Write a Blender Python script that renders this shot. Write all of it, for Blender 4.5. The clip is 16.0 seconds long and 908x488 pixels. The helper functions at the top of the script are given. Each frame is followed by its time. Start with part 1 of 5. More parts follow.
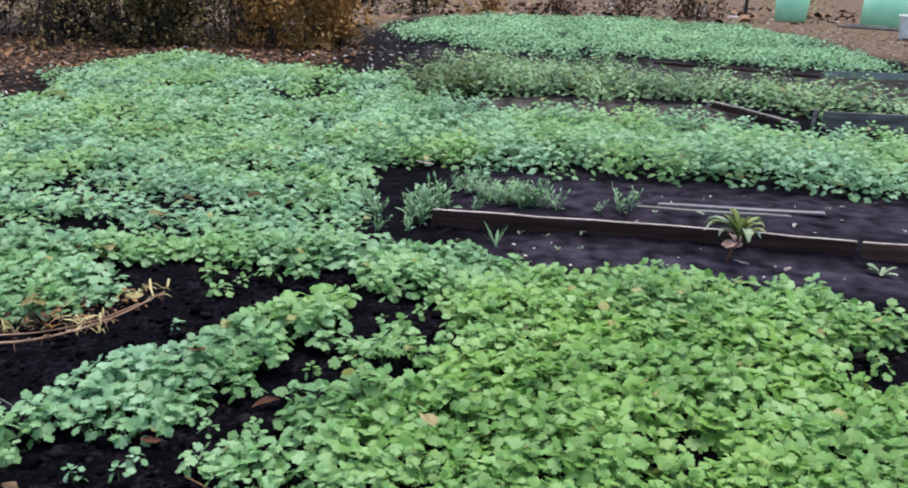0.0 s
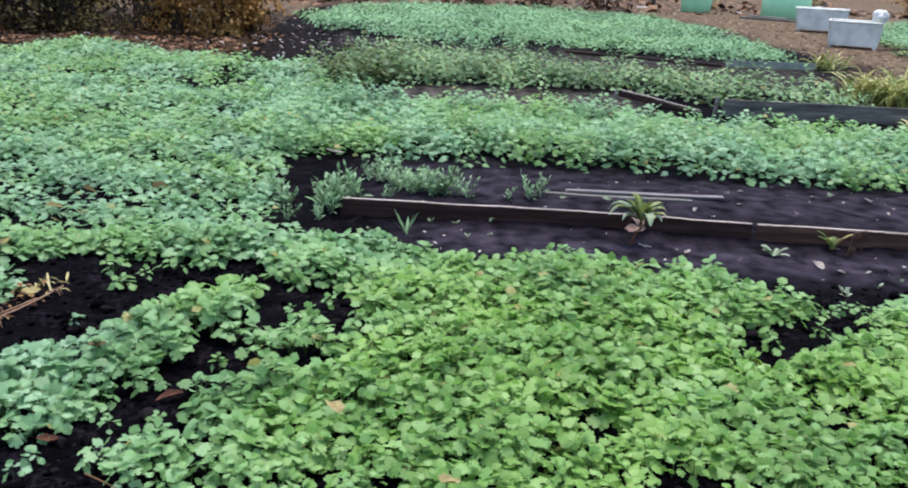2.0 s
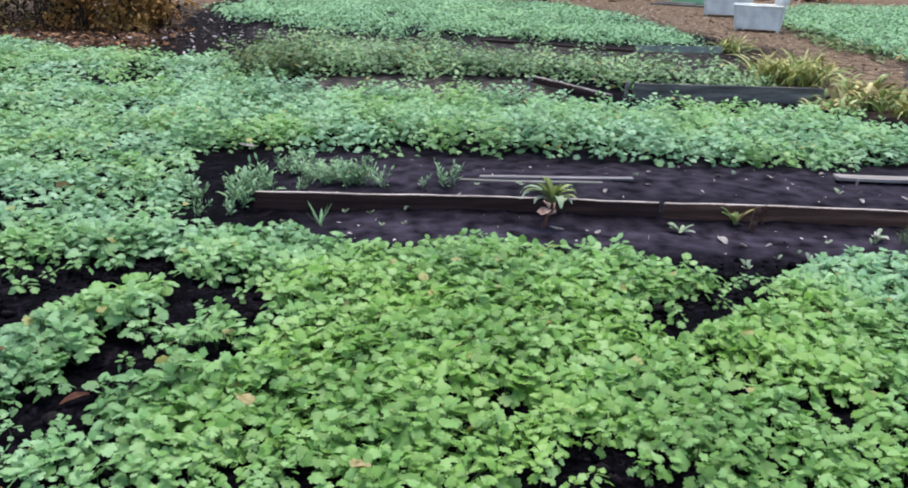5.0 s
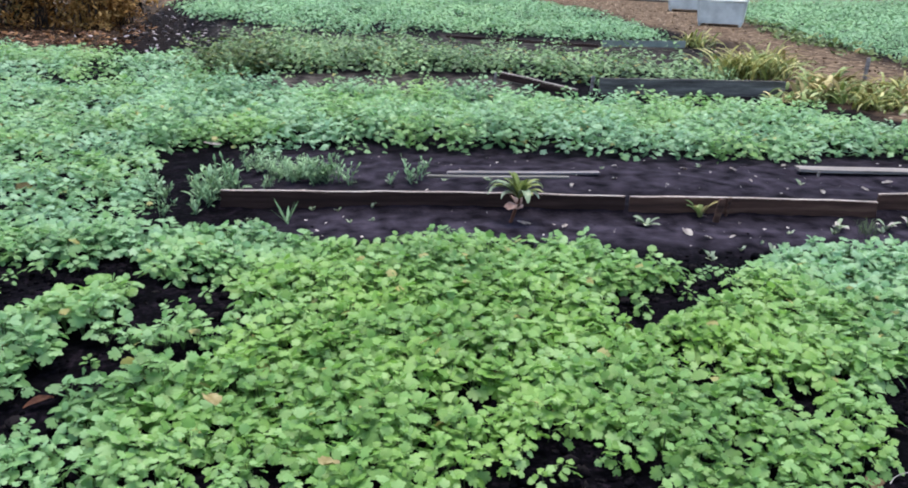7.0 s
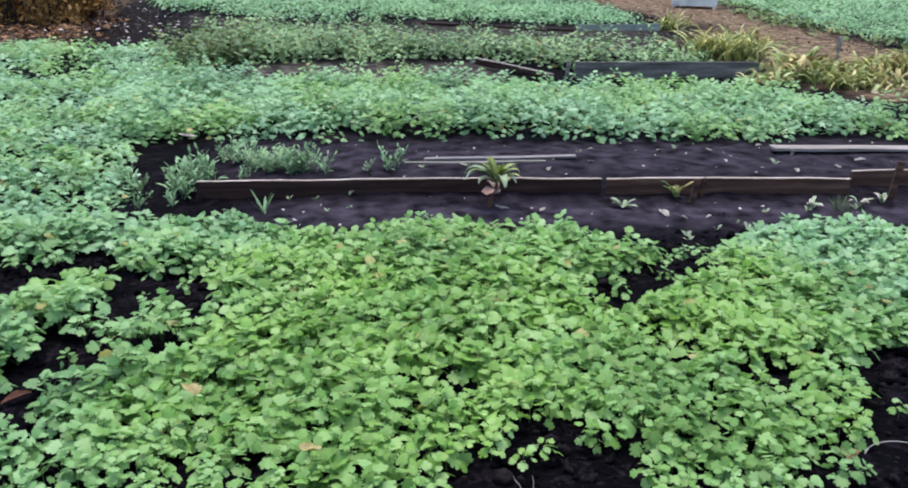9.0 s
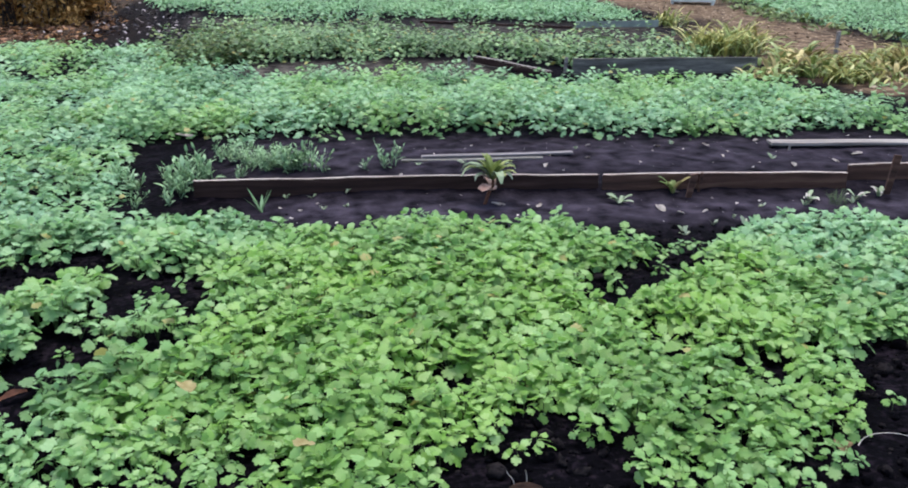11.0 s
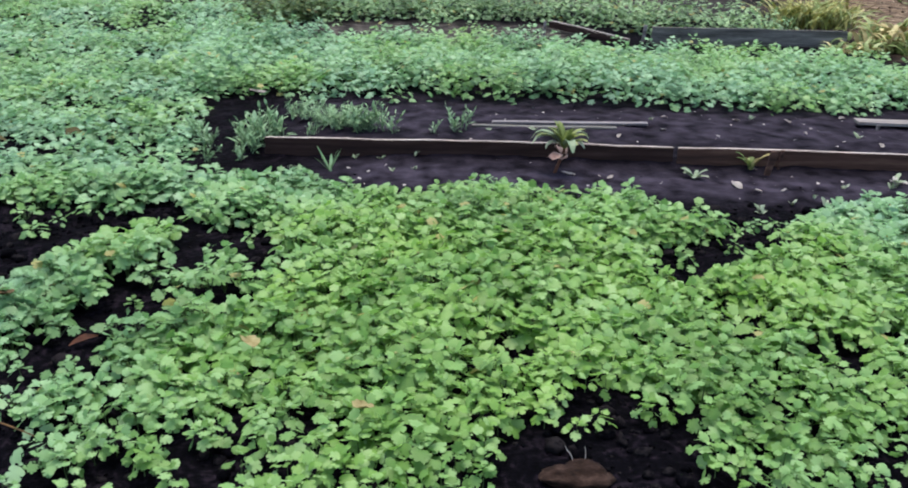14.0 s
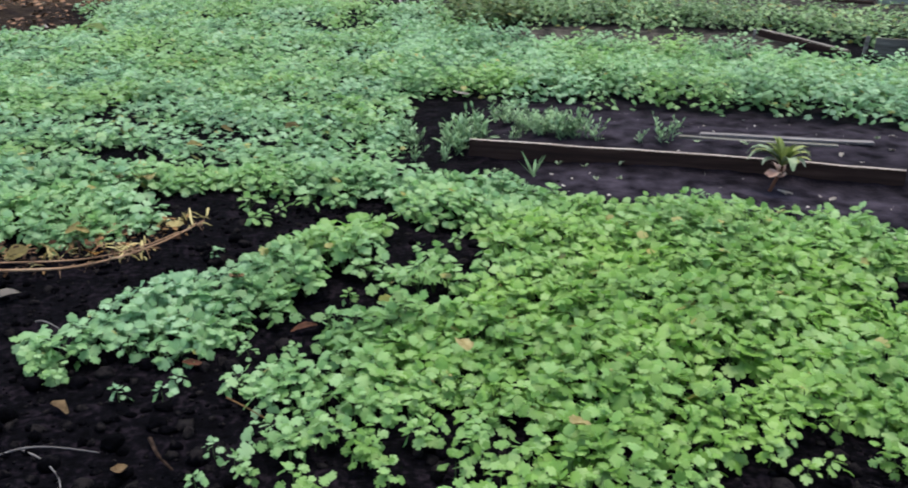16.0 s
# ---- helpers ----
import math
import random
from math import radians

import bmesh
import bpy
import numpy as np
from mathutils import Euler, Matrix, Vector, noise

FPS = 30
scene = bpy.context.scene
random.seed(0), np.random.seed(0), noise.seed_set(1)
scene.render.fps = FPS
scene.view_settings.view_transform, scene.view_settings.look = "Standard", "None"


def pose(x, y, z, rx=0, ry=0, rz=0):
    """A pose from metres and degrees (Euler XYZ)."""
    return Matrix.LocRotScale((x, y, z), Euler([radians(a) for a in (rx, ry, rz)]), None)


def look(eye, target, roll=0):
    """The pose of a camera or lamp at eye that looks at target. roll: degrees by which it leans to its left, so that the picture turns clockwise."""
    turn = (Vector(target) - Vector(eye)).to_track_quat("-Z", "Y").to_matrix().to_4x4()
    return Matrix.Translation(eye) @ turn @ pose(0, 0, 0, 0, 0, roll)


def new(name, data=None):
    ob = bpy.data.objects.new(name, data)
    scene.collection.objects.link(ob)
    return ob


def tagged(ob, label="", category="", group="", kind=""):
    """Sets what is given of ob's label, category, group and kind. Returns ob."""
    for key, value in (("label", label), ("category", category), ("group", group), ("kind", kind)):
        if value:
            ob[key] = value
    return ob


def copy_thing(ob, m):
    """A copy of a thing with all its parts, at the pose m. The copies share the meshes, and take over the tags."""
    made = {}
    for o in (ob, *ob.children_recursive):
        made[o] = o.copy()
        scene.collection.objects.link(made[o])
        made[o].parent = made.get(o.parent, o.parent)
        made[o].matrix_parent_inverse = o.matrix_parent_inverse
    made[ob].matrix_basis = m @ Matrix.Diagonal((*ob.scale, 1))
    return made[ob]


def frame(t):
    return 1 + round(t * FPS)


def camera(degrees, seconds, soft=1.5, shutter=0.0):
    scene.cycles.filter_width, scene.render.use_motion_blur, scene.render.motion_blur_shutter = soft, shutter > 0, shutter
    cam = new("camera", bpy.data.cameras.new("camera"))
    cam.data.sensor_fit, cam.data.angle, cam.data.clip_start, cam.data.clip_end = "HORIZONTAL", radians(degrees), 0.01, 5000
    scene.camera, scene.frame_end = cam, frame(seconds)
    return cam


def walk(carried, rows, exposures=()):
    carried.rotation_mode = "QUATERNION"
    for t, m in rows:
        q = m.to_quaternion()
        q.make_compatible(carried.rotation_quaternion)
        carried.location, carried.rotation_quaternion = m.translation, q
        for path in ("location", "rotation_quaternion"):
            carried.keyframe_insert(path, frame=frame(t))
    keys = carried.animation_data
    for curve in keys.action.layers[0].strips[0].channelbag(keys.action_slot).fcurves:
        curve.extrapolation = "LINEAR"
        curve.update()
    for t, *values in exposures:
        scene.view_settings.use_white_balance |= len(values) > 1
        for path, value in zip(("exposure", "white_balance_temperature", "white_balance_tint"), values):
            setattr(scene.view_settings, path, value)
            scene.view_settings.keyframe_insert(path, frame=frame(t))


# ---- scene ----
cam = camera(56.0, 16.0, soft=1.87, shutter=0.4)
PATH = [
    (0, (-0.02, -0.136, 1.686), (-0.054, 1.763, 1.061), 1.4),
    (0.5, (-0.011, -0.139, 1.69), (-0.013, 1.759, 1.061), 1.9),
    (1, (-0.007, -0.144, 1.687), (0.029, 1.752, 1.05), 1.8),
    (1.5, (0.02, -0.156, 1.687), (0.107, 1.736, 1.044), 1.9),
    (2, (0.033, -0.164, 1.688), (0.189, 1.723, 1.044), 2.3),
    (2.5, (0.053, -0.174, 1.687), (0.265, 1.706, 1.039), 2.3),
    (3, (0.071, -0.185, 1.686), (0.327, 1.688, 1.032), 2.4),
    (3.5, (0.087, -0.194, 1.681), (0.373, 1.675, 1.03), 2.2),
    (4, (0.1, -0.198, 1.681), (0.394, 1.668, 1.025), 1.9),
    (6.5, (0.12, -0.211, 1.675), (0.5, 1.639, 1.017), 1.6),
    (7, (0.125, -0.213, 1.678), (0.516, 1.633, 1.014), 1.5),
    (7.5, (0.128, -0.213, 1.671), (0.516, 1.629, 0.996), 1.2),
    (8, (0.127, -0.214, 1.67), (0.525, 1.621, 0.983), 1.3),
    (8.5, (0.128, -0.22, 1.666), (0.546, 1.61, 0.974), 1.0),
    (9, (0.137, -0.228, 1.666), (0.57, 1.599, 0.977), 0.6),
    (11.5, (0.179, -0.245, 1.655), (0.605, 1.583, 0.962), -0.0),
    (12, (0.194, -0.243, 1.653), (0.604, 1.582, 0.944), 0.2),
    (12.5, (0.206, -0.232, 1.65), (0.578, 1.595, 0.926), 0.0),
    (13, (0.207, -0.221, 1.648), (0.544, 1.605, 0.905), 0.1),
    (13.5, (0.19, -0.208, 1.646), (0.496, 1.619, 0.891), 0.3),
    (14, (0.165, -0.194, 1.645), (0.441, 1.631, 0.877), 1.2),
    (14.5, (0.137, -0.176, 1.638), (0.344, 1.652, 0.853), 0.9),
    (15, (0.091, -0.157, 1.631), (0.175, 1.679, 0.841), 0.4),
    (15.5, (0.025, -0.136, 1.633), (0.004, 1.705, 0.852), 0.7),
    (16, (-0.01, -0.13, 1.644), (-0.129, 1.713, 0.878), 0.5),
]
walk(cam, [(t, look(eye, target, roll)) for t, eye, target, roll in PATH],
     [(0, 1.5, 6500, 10), (3.5, 1.56, 6500, 10), (9, 1.58, 6500, 10), (12, 1.53, 6520, 10), (14, 1.47, 6650, 9), (16, 1.38, 6970, 5)])

# ---- world, sun ----
world = bpy.data.worlds.new("world")
scene.world = world
world.use_nodes = True
wn = world.node_tree
sky = wn.nodes.new("ShaderNodeTexSky")
sky.sky_type, sky.sun_disc = "NISHITA", False
sky.sun_elevation, sky.sun_rotation = radians(78), radians(15)
sky.air_density, sky.dust_density = 1.0, 3.0
wn.links.new(sky.outputs[0], wn.nodes["Background"].inputs[0])
wn.nodes["Background"].inputs[1].default_value = 0.13
sun = new("sun", bpy.data.lights.new("sun", "SUN"))
sun.data.energy, sun.data.angle, sun.data.color = 1.1, radians(40), (1.0, 0.96, 0.9)
sun.rotation_euler = (radians(-12), 0, radians(-15))


# ---- materials ----
def material(name, colours, scale=8.0, rough=0.8, bump=0.3, detail=6.0, specular=0.3, stretch=(1, 1, 1), fine=60.0, island=0.0, world_space=False, metal=0.0, translucent=0.0, patch=None, odd=None, sheen_beyond=None):
    """A surface whose colour wanders between the given colours at two scales, with relief."""
    m = bpy.data.materials.new(name)
    m.use_nodes = True
    t = m.node_tree
    p = t.nodes["Principled BSDF"]
    if world_space:
        where = t.nodes.new("ShaderNodeNewGeometry").outputs["Position"]
    else:
        where = t.nodes.new("ShaderNodeTexCoord").outputs["Object"]
    mp = t.nodes.new("ShaderNodeMapping")
    mp.inputs["Scale"].default_value = stretch
    t.links.new(where, mp.inputs[0])
    n1 = t.nodes.new("ShaderNodeTexNoise")
    n1.inputs["Scale"].default_value, n1.inputs["Detail"].default_value = scale, detail
    t.links.new(mp.outputs[0], n1.inputs["Vector"])
    n2 = t.nodes.new("ShaderNodeTexNoise")
    n2.inputs["Scale"].default_value, n2.inputs["Detail"].default_value = fine, 4.0
    t.links.new(mp.outputs[0], n2.inputs["Vector"])
    ramp = t.nodes.new("ShaderNodeValToRGB")
    e = ramp.color_ramp.elements
    while len(e) < len(colours):
        e.new(0.5)
    for k, c in enumerate(colours):
        e[k].position = 0.28 + 0.44 * k / max(1, len(colours) - 1)
        e[k].color = (*c, 1)
    mix = t.nodes.new("ShaderNodeMath")
    mix.operation = "MULTIPLY_ADD"
    mix.inputs[1].default_value = 0.25
    t.links.new(n2.outputs[0], mix.inputs[0])
    less = t.nodes.new("ShaderNodeMath")
    less.operation = "SUBTRACT"
    less.inputs[1].default_value = 0.125
    t.links.new(n1.outputs[0], less.inputs[0])
    t.links.new(less.outputs[0], mix.inputs[2])
    factor = mix.outputs[0]
    g = t.nodes.new("ShaderNodeNewGeometry")
    if island:
        ob = t.nodes.new("ShaderNodeObjectInfo")
        add = t.nodes.new("ShaderNodeMath")
        add.operation = "ADD"
        t.links.new(g.outputs["Random Per Island"], add.inputs[0])
        t.links.new(ob.outputs["Random"], add.inputs[1])
        fr = t.nodes.new("ShaderNodeMath")
        fr.operation = "FRACT"
        t.links.new(add.outputs[0], fr.inputs[0])
        sp = t.nodes.new("ShaderNodeMath")
        sp.operation = "MULTIPLY_ADD"
        sp.inputs[1].default_value = island
        t.links.new(fr.outputs[0], sp.inputs[0])
        sh = t.nodes.new("ShaderNodeMath")
        sh.operation = "SUBTRACT"
        sh.inputs[1].default_value = island / 2
        t.links.new(factor, sh.inputs[0])
        t.links.new(sh.outputs[0], sp.inputs[2])
        factor = sp.outputs[0]
    t.links.new(factor, ramp.inputs[0])
    colour = ramp.outputs[0]
    if patch:
        n3 = t.nodes.new("ShaderNodeTexNoise")
        n3.inputs["Scale"].default_value, n3.inputs["Detail"].default_value = patch[1], 2.0
        t.links.new(where, n3.inputs["Vector"])
        pr = t.nodes.new("ShaderNodeMapRange")
        pr.inputs[1].default_value, pr.inputs[2].default_value = 0.38, 0.62
        pr.inputs[3].default_value = 0.36
        t.links.new(n3.outputs[0], pr.inputs[0])
        grown = pr.outputs[0]
        # Away from the yellow-green patch, sky sheen is mixed into the leaf colour.
        if sheen_beyond:
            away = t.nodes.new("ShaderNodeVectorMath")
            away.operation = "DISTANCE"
            away.inputs[1].default_value = sheen_beyond
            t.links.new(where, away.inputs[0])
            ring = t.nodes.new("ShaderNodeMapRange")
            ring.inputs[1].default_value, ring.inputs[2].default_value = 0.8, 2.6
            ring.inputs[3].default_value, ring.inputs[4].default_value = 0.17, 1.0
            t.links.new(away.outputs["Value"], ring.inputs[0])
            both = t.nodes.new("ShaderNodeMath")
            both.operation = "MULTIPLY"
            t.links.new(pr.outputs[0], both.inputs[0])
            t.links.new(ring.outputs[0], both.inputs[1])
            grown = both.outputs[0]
        if island:
            each = t.nodes.new("ShaderNodeMath")
            each.operation = "MULTIPLY_ADD"
            each.use_clamp = True
            each.inputs[1].default_value = 0.45
            t.links.new(fr.outputs[0], each.inputs[0])
            shift = t.nodes.new("ShaderNodeMath")
            shift.operation = "SUBTRACT"
            shift.inputs[1].default_value = 0.24
            t.links.new(grown, shift.inputs[0])
            t.links.new(shift.outputs[0], each.inputs[2])
            grown = each.outputs[0]
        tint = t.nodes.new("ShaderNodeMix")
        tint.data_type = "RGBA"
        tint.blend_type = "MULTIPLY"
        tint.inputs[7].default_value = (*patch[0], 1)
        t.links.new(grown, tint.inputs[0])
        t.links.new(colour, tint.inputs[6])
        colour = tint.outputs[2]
    if odd:
        lt = t.nodes.new("ShaderNodeMath")
        lt.operation = "LESS_THAN"
        lt.inputs[1].default_value = odd[1]
        t.links.new(g.outputs["Random Per Island"], lt.inputs[0])
        ox = t.nodes.new("ShaderNodeMix")
        ox.data_type = "RGBA"
        ox.inputs[7].default_value = (*odd[0], 1)
        t.links.new(lt.outputs[0], ox.inputs[0])
        t.links.new(colour, ox.inputs[6])
        colour = ox.outputs[2]
    t.links.new(colour, p.inputs["Base Color"])
    p.inputs["Roughness"].default_value = rough
    p.inputs["Specular IOR Level"].default_value = specular
    p.inputs["Metallic"].default_value = metal
    if bump:
        b = t.nodes.new("ShaderNodeBump")
        b.inputs["Strength"].default_value = bump
        b.inputs["Distance"].default_value = 0.01
        t.links.new(factor if not island else mix.outputs[0], b.inputs["Height"])
        t.links.new(b.outputs[0], p.inputs["Normal"])
    if translucent:
        tr = t.nodes.new("ShaderNodeBsdfTranslucent")
        t.links.new(colour, tr.inputs[0])
        ms = t.nodes.new("ShaderNodeMixShader")
        ms.inputs[0].default_value = translucent
        t.links.new(p.outputs[0], ms.inputs[1])
        t.links.new(tr.outputs[0], ms.inputs[2])
        t.links.new(ms.outputs[0], t.nodes["Material Output"].inputs[0])
    return m


# Own yellow-green patch; the paler, bluer tint around it also paints grazing sky sheen.
LEAF = material("mustard_leaf", [(0.103, 0.226, 0.043), (0.181, 0.362, 0.064), (0.256, 0.436, 0.083)], scale=1.6, rough=0.5, bump=0.12, specular=0.48, island=0.36, world_space=True, translucent=0.45, patch=((1.28, 1.19, 3.9), 1.15), odd=((0.34, 0.33, 0.11), 0.009), fine=25.0, sheen_beyond=(0.95, 2.8, 0.1))
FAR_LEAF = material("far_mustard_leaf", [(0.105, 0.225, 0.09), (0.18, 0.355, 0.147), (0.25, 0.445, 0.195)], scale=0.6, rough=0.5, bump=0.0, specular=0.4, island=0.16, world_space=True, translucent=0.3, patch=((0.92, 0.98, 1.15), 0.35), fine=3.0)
OLIVE_LEAF = material("olive_leaf", [(0.06, 0.115, 0.046), (0.148, 0.27, 0.112), (0.255, 0.41, 0.185)], scale=1.3, rough=0.55, bump=0.0, specular=0.4, island=0.36, world_space=True, translucent=0.25, odd=((0.24, 0.23, 0.06), 0.03), fine=6.0)
BUSH_LEAF = material("bushy_olive_leaf", [(0.028, 0.046, 0.014), (0.09, 0.14, 0.043), (0.19, 0.265, 0.09)], scale=2.0, rough=0.6, bump=0.0, specular=0.3, island=0.36, world_space=True, translucent=0.25, odd=((0.2, 0.15, 0.05), 0.03), fine=6.0)
STALK = material("green_stalk", [(0.04, 0.075, 0.025), (0.08, 0.13, 0.045)], rough=0.6, bump=0.0)
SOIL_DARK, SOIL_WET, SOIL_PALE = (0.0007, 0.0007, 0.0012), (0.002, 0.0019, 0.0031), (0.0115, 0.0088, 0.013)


# ---- small geometry helpers ----
def part(name, bm, mat, parent=None, label=""):
    me = bpy.data.meshes.new(name)
    bm.to_mesh(me)
    bm.free()
    me.materials.append(mat)
    ob = new(name, me)
    if parent:
        ob.parent = parent
    if label:
        ob["label"] = label
    return ob


def smooth(ob):
    ob.data.polygons.foreach_set("use_smooth", [True] * len(ob.data.polygons))
    return ob


def empty(name, x, y, z=0.0, rz=0.0):
    ob = new(name)
    ob.empty_display_size = 0.05
    ob.matrix_basis = pose(x, y, z, 0, 0, rz)
    return ob


def mesh_from(name, verts, tris, mats, slots=None):
    """A triangle mesh from arrays."""
    me = bpy.data.meshes.new(name)
    n, k = len(verts), len(tris)
    me.vertices.add(n)
    me.vertices.foreach_set("co", np.ascontiguousarray(verts, np.float32).ravel())
    me.loops.add(3 * k)
    me.loops.foreach_set("vertex_index", np.ascontiguousarray(tris, np.int32).ravel())
    me.polygons.add(k)
    me.polygons.foreach_set("loop_start", np.arange(k, dtype=np.int32) * 3)
    if slots is not None:
        me.polygons.foreach_set("material_index", np.ascontiguousarray(slots, np.int32))
    me.polygons.foreach_set("use_smooth", np.ones(k, bool))
    for m in mats:
        me.materials.append(m)
    me.update(calc_edges=True)
    me.validate()
    return me


def hash01(a, b, seed):
    h = (a.astype(np.int64) * 374761393 + b.astype(np.int64) * 668265263 + seed * 144269504) & 0xFFFFFFFF
    h = ((h ^ (h >> 13)) * 1274126177) & 0xFFFFFFFF
    return ((h ^ (h >> 16)) & 0xFFFF) / 65535.0


def vnoise(x, y, size, seed):
    """Smooth noise in 0..1 over the plan, with lumps of that size."""
    u, v = np.asarray(x) / size, np.asarray(y) / size
    a, b = np.floor(u), np.floor(v)
    fu, fv = u - a, v - b
    fu, fv = fu * fu * (3 - 2 * fu), fv * fv * (3 - 2 * fv)
    low = hash01(a, b, seed) * (1 - fu) + hash01(a + 1, b, seed) * fu
    high = hash01(a, b + 1, seed) * (1 - fu) + hash01(a + 1, b + 1, seed) * fu
    return low * (1 - fv) + high * fv


def inside(x, y, outline):
    """The distance to the edge of an outline in the plan, positive inside it."""
    x, y = np.asarray(x, float), np.asarray(y, float)
    best, odd = np.full(x.shape, 1e9), np.zeros(x.shape, bool)
    for (ax, ay), (bx, by) in zip(outline, outline[1:] + outline[:1]):
        dx, dy = bx - ax, by - ay
        k = np.clip(((x - ax) * dx + (y - ay) * dy) / (dx * dx + dy * dy), 0, 1)
        best = np.minimum(best, np.hypot(x - ax - k * dx, y - ay - k * dy))
        if ay != by:
            odd ^= ((ay > y) != (by > y)) & (x < ax + (y - ay) * dx / dy)
    return np.where(odd, best, -best)


def off_patch(x, y, ax, ay, bx, by, r):
    dx, dy = bx - ax, by - ay
    k = np.clip(((x - ax) * dx + (y - ay) * dy) / (dx * dx + dy * dy + 1e-9), 0, 1)
    return np.hypot(x - ax - k * dx, y - ay - k * dy) - r


# ---- the plan of the beds ----
PLOT = [(-7.0, 4.2), (-2.6, 3.6), (-2.15, 3.25), (-1.85, 2.72), (-1.8, 2.5), (-1.62, 2.33), (-1.5, 2.5), (-1.42, 2.62), (-1.31, 2.5), (-1.18, 2.6), (-1.04, 2.62), (-0.95, 2.42), (-0.76, 2.18), (-0.8, 2.05), (-0.78, 1.85), (-0.7, 1.6),
        (0.55, 1.6), (0.68, 1.86), (0.8, 2.0), (0.94, 2.1), (1.0, 2.2), (1.06, 2.18), (1.12, 2.16), (1.18, 2.05), (1.2, 1.9), (1.24, 1.78), (1.23, 1.62), (1.92, 1.62), (1.97, 1.84), (2.12, 1.93), (2.2, 2.1), (2.3, 2.28), (2.4, 2.42), (2.7, 2.46)]
PLOT += [(5.4, 2.4), (5.2, 3.4), (3.62, 3.72), (3.44, 3.85), (3.2, 3.93), (2.8, 3.84), (2.55, 3.71), (2.3, 3.7), (2.13, 3.75), (1.96, 3.87), (1.75, 4.05), (1.55, 4.13), (1.32, 4.32), (1.1, 4.4), (0.8, 4.33), (0.48, 4.33), (0.35, 4.4), (0.16, 4.52), (0.0, 4.65), (-0.3, 4.75), (-0.68, 5.0),
         (-0.72, 5.3), (-0.7, 6.1), (-0.9, 7.15), (-0.3, 9.0), (-0.8, 10.6), (-1.0, 12.9), (-2.3, 13.1), (-4.0, 14.3), (-5.5, 15.1), (-6.0, 13.4), (-6.2, 12.1), (-5.2, 10.5), (-5.5, 9.6), (-7.5, 9.3)]
ROW = [(-1.0, 6.95), (-0.55, 7.1), (-0.2, 6.95), (0.35, 6.9), (0.7, 6.85), (0.85, 7.15), (1.15, 6.82), (1.6, 6.72), (2.15, 6.65), (2.65, 6.42), (3.0, 6.26), (3.56, 6.32), (3.98, 6.14), (4.38, 6.04), (4.75, 6.3), (5.04, 6.12), (5.9, 5.6), (5.8, 6.75), (5.75, 7.5), (5.35, 8.05),
       (4.6, 8.35), (3.1, 8.75), (2.3, 9.25), (1.0, 9.35), (-0.05, 9.6), (-0.9, 10.4), (-1.2, 9.0)]
BACK_ROW = [(-0.85, 11.2), (-0.5, 10.95), (0.4, 11.3), (1.4, 11.3), (2.5, 11.35), (3.4, 11.15), (4.2, 9.96), (5.75, 9.5), (5.95, 10.4), (5.8, 10.85), (5.5, 11.15), (4.4, 12.0), (2.4, 13.0), (0.8, 14.2), (-0.7, 13.3)]
FAR_BED = [(-1.6, 19.5), (-0.3, 18.0), (1.9, 16.4), (3.6, 16.6), (6.0, 15.4), (7.4, 15.4), (7.8, 17.2), (8.15, 21.4), (7.7, 25.5), (4.4, 28.5), (1.5, 28.5), (-1.1, 27.0), (-2.1, 22.5)]
FIELD = [(10.2, 10.8), (10.35, 12.6), (10.55, 14.4), (11.1, 16.7), (12.0, 20.4), (13.4, 23.5), (17.0, 28.0), (26.0, 28.5), (19.0, 18.5), (14.0, 11.0)]
# bare hollows among the mustard
CHANNEL = [(-2.7, 3.4), (-2.1, 3.29), (-1.86, 3.34), (-1.68, 3.54), (-1.57, 3.95), (-1.25, 3.94), (-1.34, 4.35), (-1.25, 4.36), (-1.14, 4.18), (-0.89, 4.16), (-0.86, 4.3), (-0.7, 4.41), (-0.6, 4.27), (-0.57, 3.95),
           (-0.81, 3.9), (-0.95, 3.77), (-1.05, 3.6), (-1.11, 3.5), (-1.32, 3.32), (-1.41, 3.22), (-1.51, 3.16), (-1.59, 3.06), (-1.67, 2.97), (-1.7, 2.75), (-1.85, 2.6), (-2.4, 2.4)]
DEAD_AREA = [(-2.8, 3.28), (-2.2, 3.26), (-1.85, 3.34), (-1.7, 3.55), (-1.58, 3.95), (-1.7, 4.05), (-1.9, 3.76), (-2.1, 3.6), (-2.7, 3.5)]
